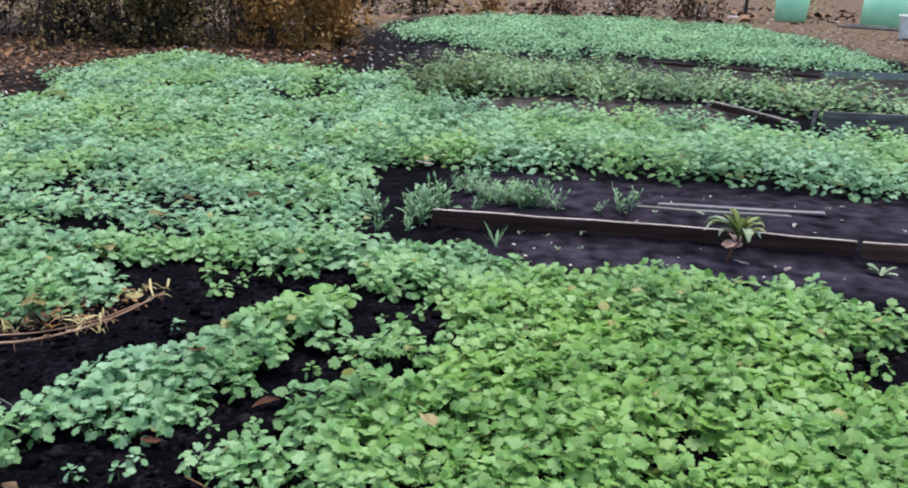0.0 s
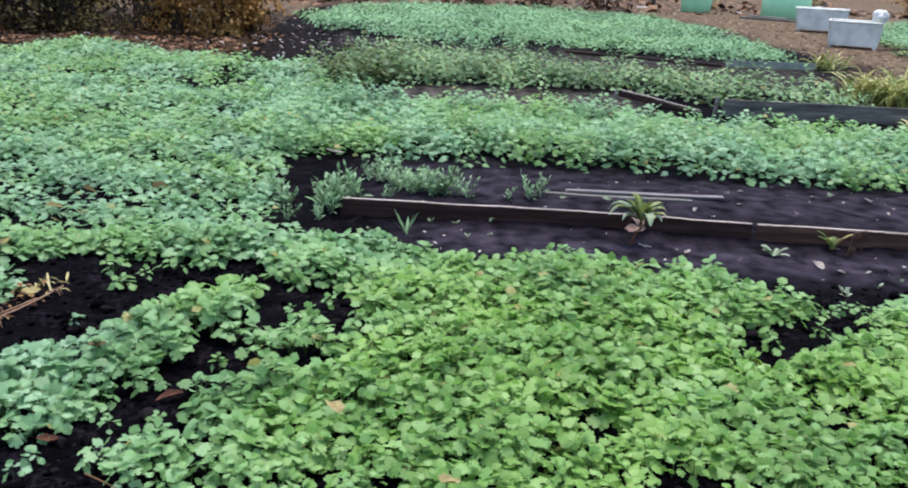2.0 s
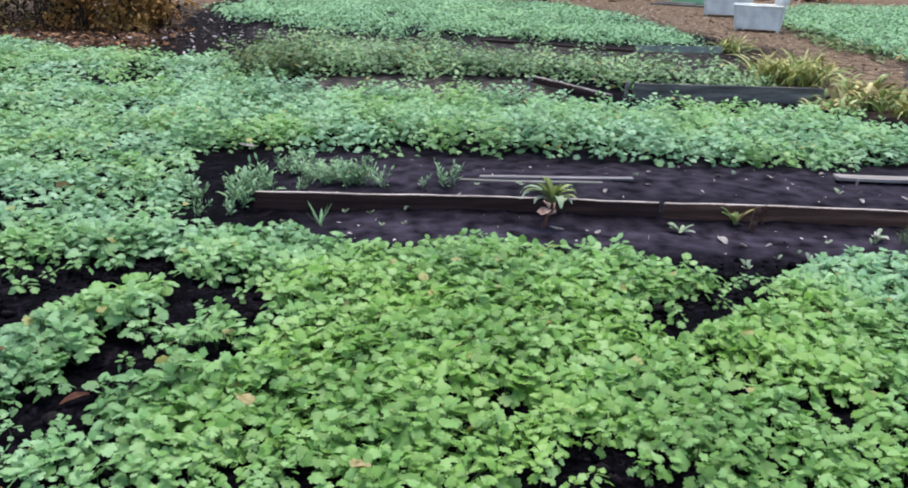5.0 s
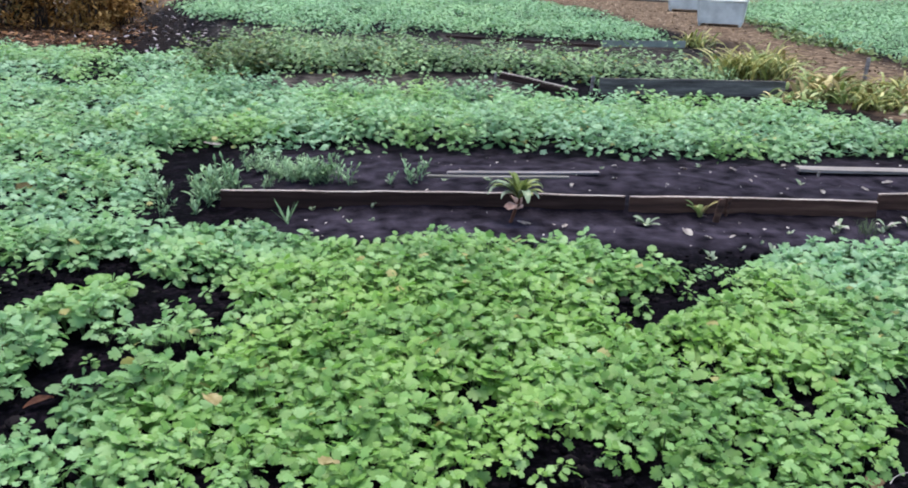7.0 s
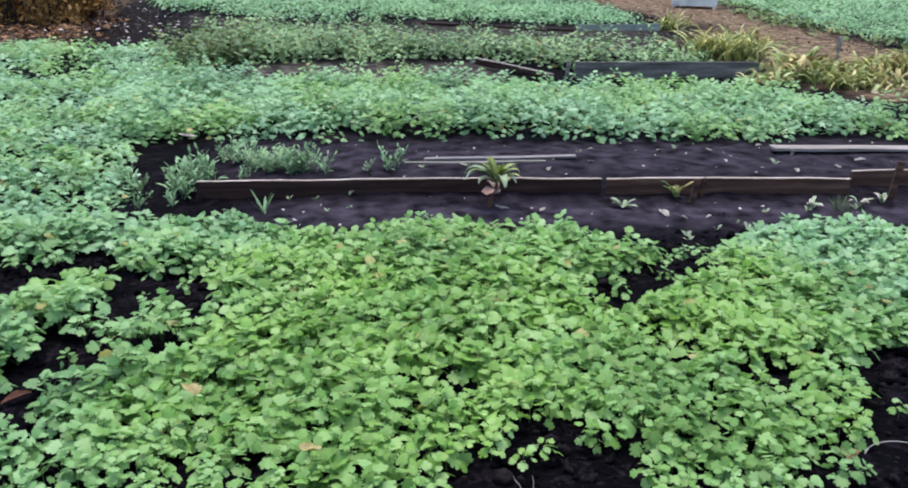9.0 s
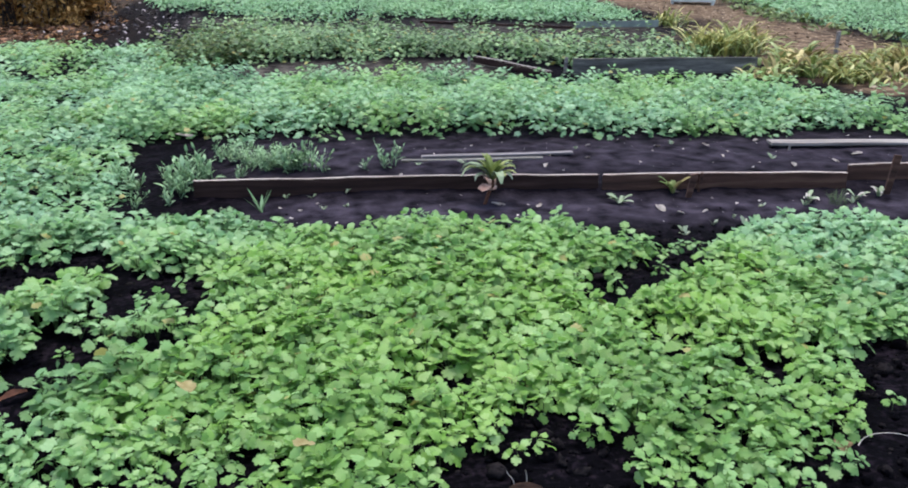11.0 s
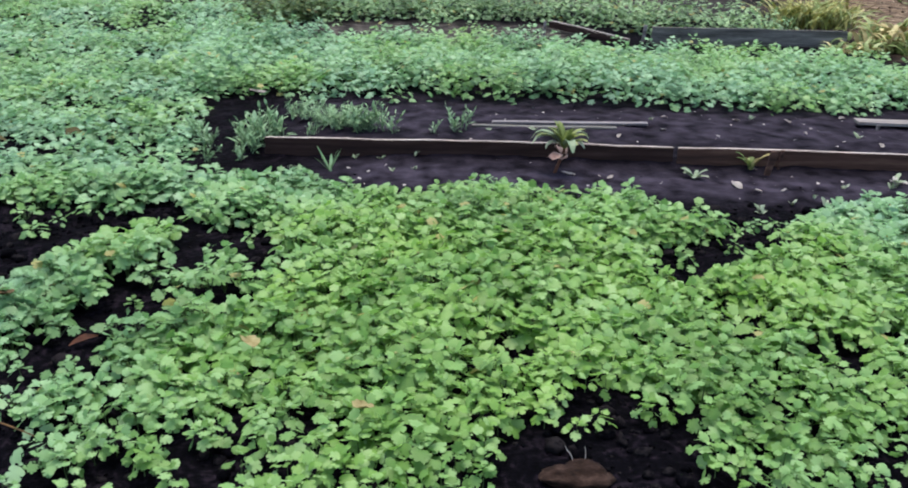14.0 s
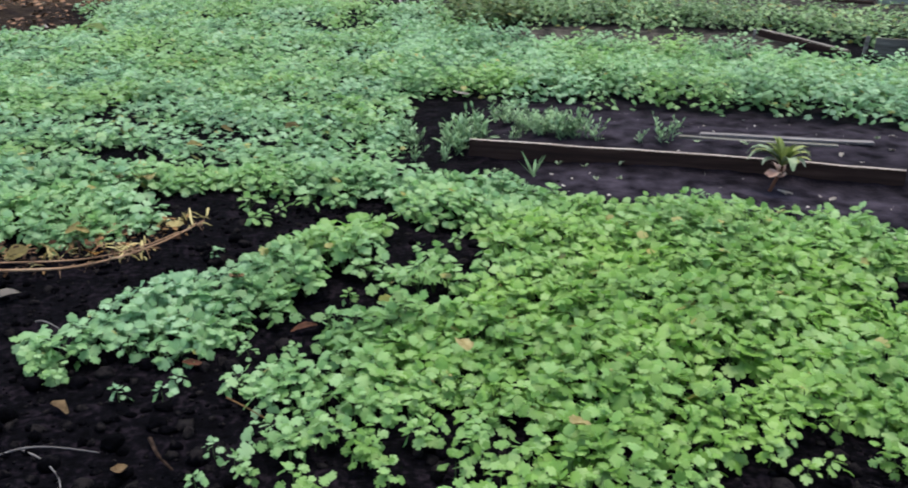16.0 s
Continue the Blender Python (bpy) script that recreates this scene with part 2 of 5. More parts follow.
HOLLOWS = [[(-0.58, 3.64), (-0.51, 3.9), (-0.38, 3.95), (-0.36, 3.6), (-0.39, 3.32), (-0.43, 3.26), (-0.52, 3.3)],
           [(-0.33, 3.88), (-0.2, 3.85), (-0.15, 3.42), (-0.19, 3.28), (-0.27, 3.44), (-0.31, 3.55)],
           [(-0.78, 3.14), (-0.69, 3.25), (-0.56, 3.26), (-0.52, 3.0), (-0.6, 2.93), (-0.69, 2.97)],
           [(-1.1, 2.65), (-1.05, 2.83), (-0.87, 2.87), (-0.88, 3.04), (-0.81, 3.05), (-0.77, 2.88), (-0.71, 2.83), (-0.66, 2.58), (-0.81, 2.57), (-0.91, 2.5), (-1.0, 2.4), (-1.06, 2.5)],
           [(1.67, 3.46), (1.85, 3.44), (2.04, 3.56), (2.1, 3.6), (2.35, 3.57), (2.3, 3.42), (1.99, 3.2), (1.81, 3.12), (1.72, 3.0), (1.68, 3.14)]]
BARE = [(-2.62, 4.93, -2.42, 4.95, 0.18), (-2.92, 4.95, -2.8, 4.95, 0.13), (-1.76, 4.2, -1.64, 4.22, 0.19), (-2.35, 5.62, -2.15, 5.62, 0.17), (-2.95, 6.25, -2.85, 6.25, 0.18), (-2.06, 4.72, -2.0, 4.74, 0.11), (-0.32, 3.08, -0.24, 3.08, 0.05), (-0.53, 1.95, -0.5, 1.96, 0.06), (-0.22, 1.95, -0.18, 2.03, 0.07),
        (-0.17, 2.24, -0.15, 2.25, 0.05), (0.0, 2.06, 0.02, 2.1, 0.05), (-0.46, 2.17, -0.45, 2.2, 0.04), (0.75, 2.48, 0.86, 2.55, 0.05), (0.88, 2.83, 0.89, 2.84, 0.04), (0.05, 2.49, 0.06, 2.5, 0.03), (1.83, 2.78, 1.85, 2.68, 0.07), (2.05, 2.34, 2.07, 2.44, 0.05)]
FRONT = 2.34


def growth(x, y, outline, ragged=0.1, bare=()):
    """How far inside the growth a place lies, with a ragged edge."""
    wobble = ragged * (vnoise(x, y, 0.22, 3) + 0.6 * vnoise(x, y, 0.09, 4) - 0.8) * 1.6
    d = inside(x, y, outline) + wobble
    for cap in bare:
        d = np.minimum(d, off_patch(x, y, *cap) + wobble * 0.5)
    for hollow in [CHANNEL, DEAD_AREA] + HOLLOWS if bare else []:
        d = np.minimum(d, wobble * 0.6 - 0.015 - inside(x, y, hollow))
    return d


# ---- ground: one sheet to the horizon ----
def steps(low, high, fine, start, end):
    mid = np.arange(low, high + fine / 2, fine)
    up, step = [high], fine
    while up[-1] < end:
        step = min(step * 1.12, 60.0)
        up.append(up[-1] + step)
    down, step = [low], fine
    while down[-1] > start:
        step = min(step * 1.12, 60.0)
        down.append(down[-1] - step)
    return np.concatenate([np.array(down[:0:-1]), mid, np.array(up[1:])])


def board_side(x, y):
    """Distance behind the line of the edging boards."""
    return 0.183 * (x + 0.27) + 0.983 * (y - 5.42)


def ground_height(x, y):
    near = np.clip(1.6 - np.hypot(x - 0.5, (y - 3.5) * 0.8) / 6.0, 0.0, 1.0)
    lumps = 0.020 * (vnoise(x, y, 0.16, 11) - 0.5) + 0.014 * (vnoise(x, y, 0.07, 12) - 0.5)
    z = near * lumps + 0.03 * (vnoise(x, y, 0.9, 13) - 0.5)
    behind = board_side(x, y)
    bed = np.clip(behind / 0.05, 0, 1) * np.clip((x + 0.5) / 0.3, 0, 1) * np.clip((6.4 - y) / 0.6, 0, 1)
    z = z + 0.025 * bed
    strip = np.clip(1 - np.abs(behind + 0.35) / 0.4, 0, 1) * np.clip((x + 0.3) / 0.4, 0, 1)
    return z * (1 - 0.6 * strip) - 0.005 * strip


def build_ground():
    xs, ys = steps(-2.6, 4.6, 0.036, -900, 900), steps(1.2, 7.4, 0.036, -300, 1500)
    gx, gy = np.meshgrid(xs, ys)
    gz = ground_height(gx, gy)
    verts = np.stack([gx, gy, gz], -1).reshape(-1, 3)
    w, h = len(xs), len(ys)
    i = (np.arange(h - 1)[:, None] * w + np.arange(w - 1)[None]).ravel()
    tris = np.concatenate([np.stack([i, i + 1, i + w + 1], -1), np.stack([i, i + w + 1, i + w], -1)])
    m = bpy.data.materials.new("garden_soil")
    me = mesh_from("ground", verts, tris, [m])
    x, y = verts[:, 0], verts[:, 1]
    litter = np.clip(growth(x, y, [(-30, 9.6), (-5.4, 9.5), (-5.1, 10.5), (-6, 12), (-5.5, 15), (-2.3, 13), (-0.9, 13.2), (-1.2, 19.5), (-2.5, 24), (-1.5, 28), (8, 29), (8.6, 16), (8.2, 14.6), (6.3, 11.2), (6.6, 7.6), (7.2, 6.5), (9.6, 7), (10.3, 14), (12, 20.5), (14, 24), (28, 30), (400, 30), (400, 1200), (-400, 1200)], 0.5) / 0.6, 0, 1)
    litter = litter * np.where((x < 0) & (y < 24), 0.35, 1.0) * np.where((x > -2.5) & (x < 0) & (y < 22), 0.15, 1.0) * np.where((x < -5) & (y < 12.5), 0.4, 1.0)
    path = np.clip(growth(x, y, [(-0.4, 10.9), (0.2, 9.7), (2.4, 9.2), (3.6, 9.6), (3.0, 11.2), (0.6, 11.5)], 0.2) / 0.4, 0, 1)
    between = growth(x, y, [(-0.9, 13.6), (0.8, 14.2), (2.4, 13.1), (4.4, 12.1), (6.2, 10.9), (7.8, 14.4), (6.0, 15.2), (3.6, 16.5), (1.9, 16.3), (-0.3, 17.9), (-1.2, 19.3), (-1.0, 15.5)], 0.3)
    path = np.maximum(path, np.clip(between / 0.5, 0, 1) * 0.6)
    bed_top = 0.8 * np.clip(1.2 - np.abs(board_side(x, y) - 0.95) / 1.0, 0, 1) * (board_side(x, y) > 0.02) * np.clip((x + 0.3) / 0.5, 0, 1)
    walked = bed_top + np.clip(1.2 - np.abs(board_side(x, y) + 0.38) / 0.36, 0, 1) * np.clip((x + 0.1) / 0.5, 0, 1)
    for name, values in (("litter", litter), ("path", path), ("walked", walked)):
        me.attributes.new(name, "FLOAT", "POINT").data.foreach_set("value", values.astype(np.float32))
    m.use_nodes = True
    t = m.node_tree
    p = t.nodes["Principled BSDF"]
    where = t.nodes.new("ShaderNodeNewGeometry").outputs["Position"]

    def noise_of(scale, detail):
        n = t.nodes.new("ShaderNodeTexNoise")
        n.inputs["Scale"].default_value, n.inputs["Detail"].default_value = scale, detail
        t.links.new(where, n.inputs["Vector"])
        return n.outputs[0]

    def ramp_of(factor, stops):
        r = t.nodes.new("ShaderNodeValToRGB")
        e = r.color_ramp.elements
        while len(e) < len(stops):
            e.new(0.5)
        for k, (at, c) in enumerate(stops):
            e[k].position, e[k].color = at, (*c, 1)
        t.links.new(factor, r.inputs[0])
        return r.outputs[0]

    def blend(factor, a, b):
        x = t.nodes.new("ShaderNodeMix")
        x.data_type = "RGBA"
        t.links.new(factor, x.inputs[0])
        t.links.new(a, x.inputs[6])
        t.links.new(b, x.inputs[7])
        return x.outputs[2]

    def attribute(name):
        a = t.nodes.new("ShaderNodeAttribute")
        a.attribute_name = name
        return a.outputs["Fac"]

    fine_crumbs, lumps = noise_of(38.0, 8.0), noise_of(7.0, 5.0)
    mean = t.nodes.new("ShaderNodeMix")
    mean.inputs[0].default_value = 0.42
    t.links.new(fine_crumbs, mean.inputs[2])
    t.links.new(lumps, mean.inputs[3])
    crumbs = mean.outputs[0]
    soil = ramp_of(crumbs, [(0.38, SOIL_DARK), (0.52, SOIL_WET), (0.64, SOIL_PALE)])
    trodden = ramp_of(lumps, [(0.33, (0.0054, 0.0046, 0.0072)), (0.66, (0.041, 0.0355, 0.05))])
    dirt = ramp_of(noise_of(6.0, 12.0), [(0.33, (0.034, 0.024, 0.018)), (0.5, (0.1, 0.07, 0.048)), (0.68, (0.21, 0.16, 0.11))])
    grey = ramp_of(noise_of(6.0, 6.0), [(0.36, (0.014, 0.013, 0.013)), (0.5, (0.04, 0.036, 0.033)), (0.66, (0.09, 0.082, 0.072))])
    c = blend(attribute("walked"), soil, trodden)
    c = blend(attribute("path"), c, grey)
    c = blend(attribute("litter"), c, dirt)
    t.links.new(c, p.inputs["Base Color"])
    p.inputs["Roughness"].default_value = 0.85
    p.inputs["Specular IOR Level"].default_value = 0.015
    b = t.nodes.new("ShaderNodeBump")
    b.inputs["Strength"].default_value, b.inputs["Distance"].default_value = 0.7, 0.02
    t.links.new(crumbs, b.inputs["Height"])
    t.links.new(b.outputs[0], p.inputs["Normal"])
    return tagged(new("ground", me), "black crumbly garden soil with brown leaf litter", "ground", kind="structure")


build_ground()


# ---- leaves ----
def leaf_template(seed, detail):
    """A mustard leaf of length 1 along x: a fan of rounded lobes cut by deep notches, with small leaflets at its neck. Detail 2, 1 or 0; 3 is a plain oval leaf."""
    r = random.Random(seed)
    if detail == 3:
        w = r.uniform(0.2, 0.32)
        return np.array([(0.05, 0, 0), (0.4, w, 0.04), (0.8, 0.7 * w, 0.0), (1.0, 0, -0.08), (0.75, -0.7 * w, 0.0), (0.35, -w, 0.05)]), np.array([(0, 5, 1), (5, 4, 1), (1, 4, 2), (4, 3, 2)])
    cx = 0.58
    lobes = {2: (0, 56, -56, 114, -114) if seed % 10 < 4 else (0, 40, -40, 82, -82, 128, -128), 1: (0, 60, -60, 120, -120), 0: (0, 95, -95)}[detail]
    across = {2: (-0.74, -0.3, 0.3, 0.74) if seed % 10 < 4 else (-0.66, 0.0, 0.66), 1: (-0.5, 0.5), 0: (-0.6, 0.6)}[detail]
    half = {2: 28 if seed % 10 < 4 else 20, 1: 29, 0: 45}[detail]
    rim = []
    for a in sorted(lobes):
        long = {0: 0.43, 40: 0.39, 82: 0.42, 128: 0.34, 56: 0.42, 114: 0.36, 60: 0.41, 120: 0.36, 95: 0.42}[abs(a)] * r.uniform(0.84, 1.14)
        droop, at = r.uniform(-0.06, 0.05), a + r.uniform(-5, 5)
        for u in across:
            rim.append((at + u * half, long * (1.0 - 0.2 * u * u), droop))
        rim.append((at + half + 1, long * (r.uniform(0.54, 0.7) if detail == 2 else r.uniform(0.42, 0.58)), 0.03))
    rim[-1] = (180, 0.27, 0.0)
    verts, tris = [(cx, 0, 0.03)], []
    for a, q, up in rim:
        a = math.radians(a)
        px, py = q * math.cos(a), q * 1.12 * math.sin(a)
        verts.append((cx + px, py, up * q / 0.4 - 0.2 * max(0, px) ** 2 - 0.12 * py * py))
    n = len(rim)
    for k in range(n):
        tris.append((0, 1 + k, 1 + (k + 1) % n))
    if detail == 2:
        for side in (1, -1):
            a, at, s = len(verts), 0.17 + r.uniform(-0.05, 0.05), r.uniform(0.1, 0.17)
            verts += [(at, 0, 0), (at - 0.3 * s, side * s * 0.8, 0.03), (at + 0.1 * s, side * s * 1.5, 0.0), (at + 0.8 * s, side * s * 1.3, -0.02), (at + 0.8 * s, side * s * 0.5, 0.01)]
            for q in ((a, a + 4, a + 1), (a + 1, a + 4, a + 3), (a + 1, a + 3, a + 2)):
                tris.append(q if side < 0 else q[::-1])
    return np.array(verts), np.array(tris)


LEAVES = {d: [leaf_template(10 * d + k, d) for k in range(5)] for d in (3, 2, 1, 0)}
STEM_RING = np.array([(math.cos(a), math.sin(a)) for a in (0.5, 2.6, 4.7)])


def turned(yaw, lift, roll):
    """Rotation matrices that carry a leaf's x along yaw, raised by lift and rolled."""
    cy, sy, cl, sl, cr, sr = np.cos(yaw), np.sin(yaw), np.cos(lift), np.sin(lift), np.cos(roll), np.sin(roll)
    ahead = np.stack([cy * cl, sy * cl, sl], -1)
    side0, up0 = np.stack([-sy, cy, 0 * cy], -1), np.stack([-cy * sl, -sy * sl, cl], -1)
    side = side0 * cr[:, None] + up0 * sr[:, None]
    up = up0 * cr[:, None] - side0 * sr[:, None]
    return np.stack([ahead, side, up], -1)


class Growth:
    """Gathers leaves and stalks of many plants into one mesh."""

    def __init__(self):
        self.verts, self.tris, self.slots, self.n = [], [], [], 0

    def add(self, v, f, slot):
        self.verts.append(v)
        self.tris.append(f + self.n)
        self.slots.append(np.full(len(f), slot))
        self.n += len(v)

    def leaves(self, at, yaw, lift, roll, size, detail, rng):
        pick = rng.integers(0, 5, len(at))
        turn = turned(yaw, lift, roll) * size[:, None, None]
        for k, (tv, tf) in enumerate(LEAVES[detail]):
            m = pick == k
            if not m.any():
                continue
            v = np.einsum("nij,vj->nvi", turn[m], tv) + at[m][:, None]
            f = (np.arange(m.sum())[:, None, None] * len(tv) + tf[None]).reshape(-1, 3)
            self.add(v.reshape(-1, 3), f, 0)

    def stalks(self, low, high, thick):
        n = len(low)
        ring = np.concatenate([STEM_RING, np.zeros((3, 1))], 1) * thick
        v = np.concatenate([low[:, None] + ring[None] * 1.3, high[:, None] + ring[None] * 0.7], 1).reshape(-1, 3)
        one = np.array([(0, 1, 4), (0, 4, 3), (1, 2, 5), (1, 5, 4), (2, 0, 3), (2, 3, 5)])
        self.add(v, (np.arange(n)[:, None, None] * 6 + one[None]).reshape(-1, 3), 1)

    def build(self, name, mats):
        return new(name, mesh_from(name, np.concatenate(self.verts), np.concatenate(self.tris), mats, np.concatenate(self.slots)))


def spots(box, gap, rng):
    x0, y0, x1, y1 = box
    gx, gy = np.meshgrid(np.arange(x0, x1, gap), np.arange(y0, y1, gap))
    gx, gy = gx.ravel(), gy.ravel()
    return gx + rng.uniform(-0.5, 0.5, len(gx)) * gap, gy + rng.uniform(-0.5, 0.5, len(gy)) * gap


def rosette(k, count, n, rng, hang=0.5):
    """Leaf k of a plant's rosette, for n plants: yaw, reach from the middle, level below the top, size and tilt."""
    u = math.sqrt((k + 0.3) / count)
    yaw = k * 2.4 + rng.normal(0, 0.3, n)
    reach = u * rng.uniform(0.6, 1.15, n)
    level = np.maximum(1.0 - hang * u * u * rng.uniform(0.4, 1.3, n), 0.12)
    size = (0.68 + 0.42 * u) * rng.uniform(0.7, 1.2, n)
    lift = 0.95 - 1.65 * u + rng.normal(0, 0.27, n)
    return yaw, reach, level, size, lift, rng.normal(0, 0.32, n)


def sow(g, x, y, depth, detail, rng, tall=0.14, leaf=0.076, count=10, stalk=True, spread=0.082, hang=0.5):
    """Plants at x, y; depth is how far inside the growth each one stands."""
    n = len(x)
    ground = ground_height(x, y)
    edge = np.clip(0.5 + depth / 0.28, 0.45, 1.0)
    high = tall * edge * (0.2 + 0.66 * vnoise(x, y, 0.42, 21) + 0.42 * vnoise(x, y, 0.2, 22) + 0.36 * vnoise(x, y, 1.2, 23)) * (rng.uniform(0.8, 1.18, n) if detail == 2 else rng.uniform(0.62, 1.28, n))
    phase = rng.uniform(0, 6.28, n)
    for k in range(count):
        yaw, reach, level, size, lift, roll = rosette(k, count, n, rng, hang)
        yaw, size = yaw + phase, leaf * size * (0.72 + 0.28 * edge)
        lift = lift if detail == 2 else 0.72 * lift
        out = spread * reach - 0.45 * size
        at = np.stack([x + np.cos(yaw) * out, y + np.sin(yaw) * out, ground + high * level], -1)
        g.leaves(at, yaw, lift, roll, size, detail, rng)
        if stalk and k > 1:
            g.stalks(np.stack([x, y, ground - 0.005], -1), at, 0.0016)


def cover(name, outline, bands, label, mats, bare=(), ragged=0.1, seed=1, gaps=0.0, **habit):
    """A bed of mustard. bands: near y, far y, gap between plants, detail, leaves a plant, size."""
    rng = np.random.default_rng(seed)
    g = Growth()
    xs = [p[0] for p in outline]
    for y0, y1, gap, detail, count, grow in bands:
        x, y = spots((min(xs) - 0.3, y0, max(xs) + 0.3, y1), gap, rng)
        d = growth(x, y, outline, ragged, bare)
        keep = (d > 0) & (rng.uniform(0, 1, len(x)) < np.clip(0.35 + d / 0.12, 0, 1))
        keep &= vnoise(x, y, 0.16, 31) + 0.5 * vnoise(x, y, 0.07, 32) > (0.26 if detail == 2 else 0.33) + 0.17 * np.clip((y - 3.2) / 0.6, 0, 1) * np.clip((7.0 - y) / 0.8, 0, 1) * np.clip((-0.4 - x) / 0.8, 0, 1)
        keep &= vnoise(x, y, 0.7, 33) * 0.6 + vnoise(x, y, 0.3, 34) * 0.4 > (0.24 * np.clip((y - 5.0) / 2.0, 0, 1) + 0.05 * np.clip((y - 8.5) / 1.0, 0, 1) * np.clip((x + 3.5) / 1.0, 0, 1) if name == "mustard_plot" else gaps)
        if name == "mustard_plot":
            keep &= y > FRONT
        here = dict(habit)
        here["leaf"] = here.get("leaf", 0.076) * grow
        here["spread"] = max(here.get("spread", 0.082), 0.86 * gap) * grow
        if detail < 2:
            here["hang"] = max(here.get("hang", 0.5), 0.8)
        sow(g, x[keep], y[keep], d[keep], detail, rng, count=count, stalk=detail == 2, **here)
    return tagged(g.build(name, mats), label, "mustard", kind="stuff")


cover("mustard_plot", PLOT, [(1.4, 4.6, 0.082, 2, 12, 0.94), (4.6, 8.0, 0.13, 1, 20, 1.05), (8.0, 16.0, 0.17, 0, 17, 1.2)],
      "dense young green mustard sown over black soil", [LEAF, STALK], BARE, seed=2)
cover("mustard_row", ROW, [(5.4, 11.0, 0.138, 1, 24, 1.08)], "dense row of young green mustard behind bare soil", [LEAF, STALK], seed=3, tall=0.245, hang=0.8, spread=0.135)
cover("overgrown_row", BACK_ROW, [(9.3, 14.6, 0.19, 1, 32, 1.1)], "taller olive green row of mustard with yellowing leaves", [OLIVE_LEAF, STALK], seed=4, tall=0.4, ragged=0.3, gaps=0.2, spread=0.17, hang=1.05)
cover("bushy_row_end", [(-0.95, 11.3), (-0.55, 11.0), (0.15, 11.3), (0.3, 12.0), (-0.2, 12.6), (-0.9, 12.4)], [(10.8, 12.8, 0.18, 1, 40, 1.1)], "taller bushy olive green growth ending the row", [BUSH_LEAF, STALK], seed=8, tall=0.42, ragged=0.2, spread=0.17, hang=1.05)
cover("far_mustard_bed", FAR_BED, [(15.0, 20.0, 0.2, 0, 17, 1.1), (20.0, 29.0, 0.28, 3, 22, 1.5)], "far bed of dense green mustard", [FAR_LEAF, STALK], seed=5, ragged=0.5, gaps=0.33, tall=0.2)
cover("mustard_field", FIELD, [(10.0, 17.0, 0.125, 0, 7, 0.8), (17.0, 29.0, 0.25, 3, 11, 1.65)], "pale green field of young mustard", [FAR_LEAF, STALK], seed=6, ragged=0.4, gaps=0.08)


# ---- further materials ----
WOOD = material("weathered_wood", [(0.02, 0.009, 0.007), (0.06, 0.028, 0.019), (0.12, 0.066, 0.046)], scale=3.0, rough=0.8, bump=0.5, stretch=(0.6, 9, 9), fine=30.0)
PALE_WOOD = material("grey_wood", [(0.1, 0.088, 0.08), (0.19, 0.172, 0.16), (0.3, 0.28, 0.265)], scale=3.0, rough=0.8, bump=0.4, stretch=(0.6, 10, 10), fine=30.0)
LATH = material("grey_lath", [(0.06, 0.052, 0.055), (0.13, 0.118, 0.122), (0.22, 0.205, 0.21)], scale=3.0, rough=0.8, bump=0.4, stretch=(0.6, 10, 10), fine=30.0)
WET_WOOD = material("wet_dark_wood", [(0.013, 0.0062, 0.005), (0.027, 0.0132, 0.0108), (0.052, 0.0285, 0.0235)], scale=3.0, rough=0.8, specular=0.2, bump=0.5, stretch=(0.6, 9, 9), fine=30.0)
# Weathered top edge, paled further for the sky light falling on it.
LIT_WORN_EDGE = material("lit_worn_board_edge", [(0.2, 0.16, 0.14), (0.34, 0.29, 0.265), (0.5, 0.45, 0.42)], scale=3.0, rough=0.8, bump=0.3, stretch=(0.6, 10, 10), fine=30.0)
BLACK_WOOD = material("blackened_board", [(0.045, 0.043, 0.038), (0.115, 0.11, 0.1), (0.23, 0.22, 0.2)], scale=3.0, rough=0.75, specular=0.15, bump=0.4, stretch=(0.5, 6, 6), fine=24.0)
ZINC = material("galvanised_metal", [(0.42, 0.44, 0.43), (0.57, 0.59, 0.57), (0.7, 0.72, 0.7)], scale=3.0, rough=0.5, bump=0.1, metal=0.1, fine=20.0)
TURQUOISE = material("turquoise_plastic", [(0.3, 0.68, 0.4), (0.36, 0.75, 0.47), (0.42, 0.78, 0.53)], scale=2.0, rough=0.5, bump=0.05, fine=12.0)
SHEET = material("slate_blue_sheet", [(0.12, 0.145, 0.13), (0.19, 0.225, 0.2), (0.28, 0.32, 0.285)], scale=2.0, rough=0.5, bump=0.1, fine=10.0)
DRY = material("dry_leaf", [(0.02, 0.009, 0.006), (0.075, 0.034, 0.019), (0.24, 0.13, 0.075)], scale=1.2, rough=0.75, bump=0.1, island=1.0, world_space=True, odd=((0.32, 0.28, 0.28), 0.06))
RUST_LEAF = material("rust_leaf", [(0.13, 0.06, 0.016), (0.36, 0.19, 0.055), (0.56, 0.34, 0.12)], scale=2.2, rough=0.7, specular=0.15, bump=0.0, island=0.5, world_space=True, translucent=0.2)
DULL_LEAF = material("dull_autumn_leaf", [(0.015, 0.012, 0.008), (0.1, 0.075, 0.028), (0.28, 0.215, 0.082)], scale=0.9, rough=0.7, specular=0.15, bump=0.0, island=0.55, world_space=True, translucent=0.15, odd=((0.34, 0.3, 0.23), 0.03))
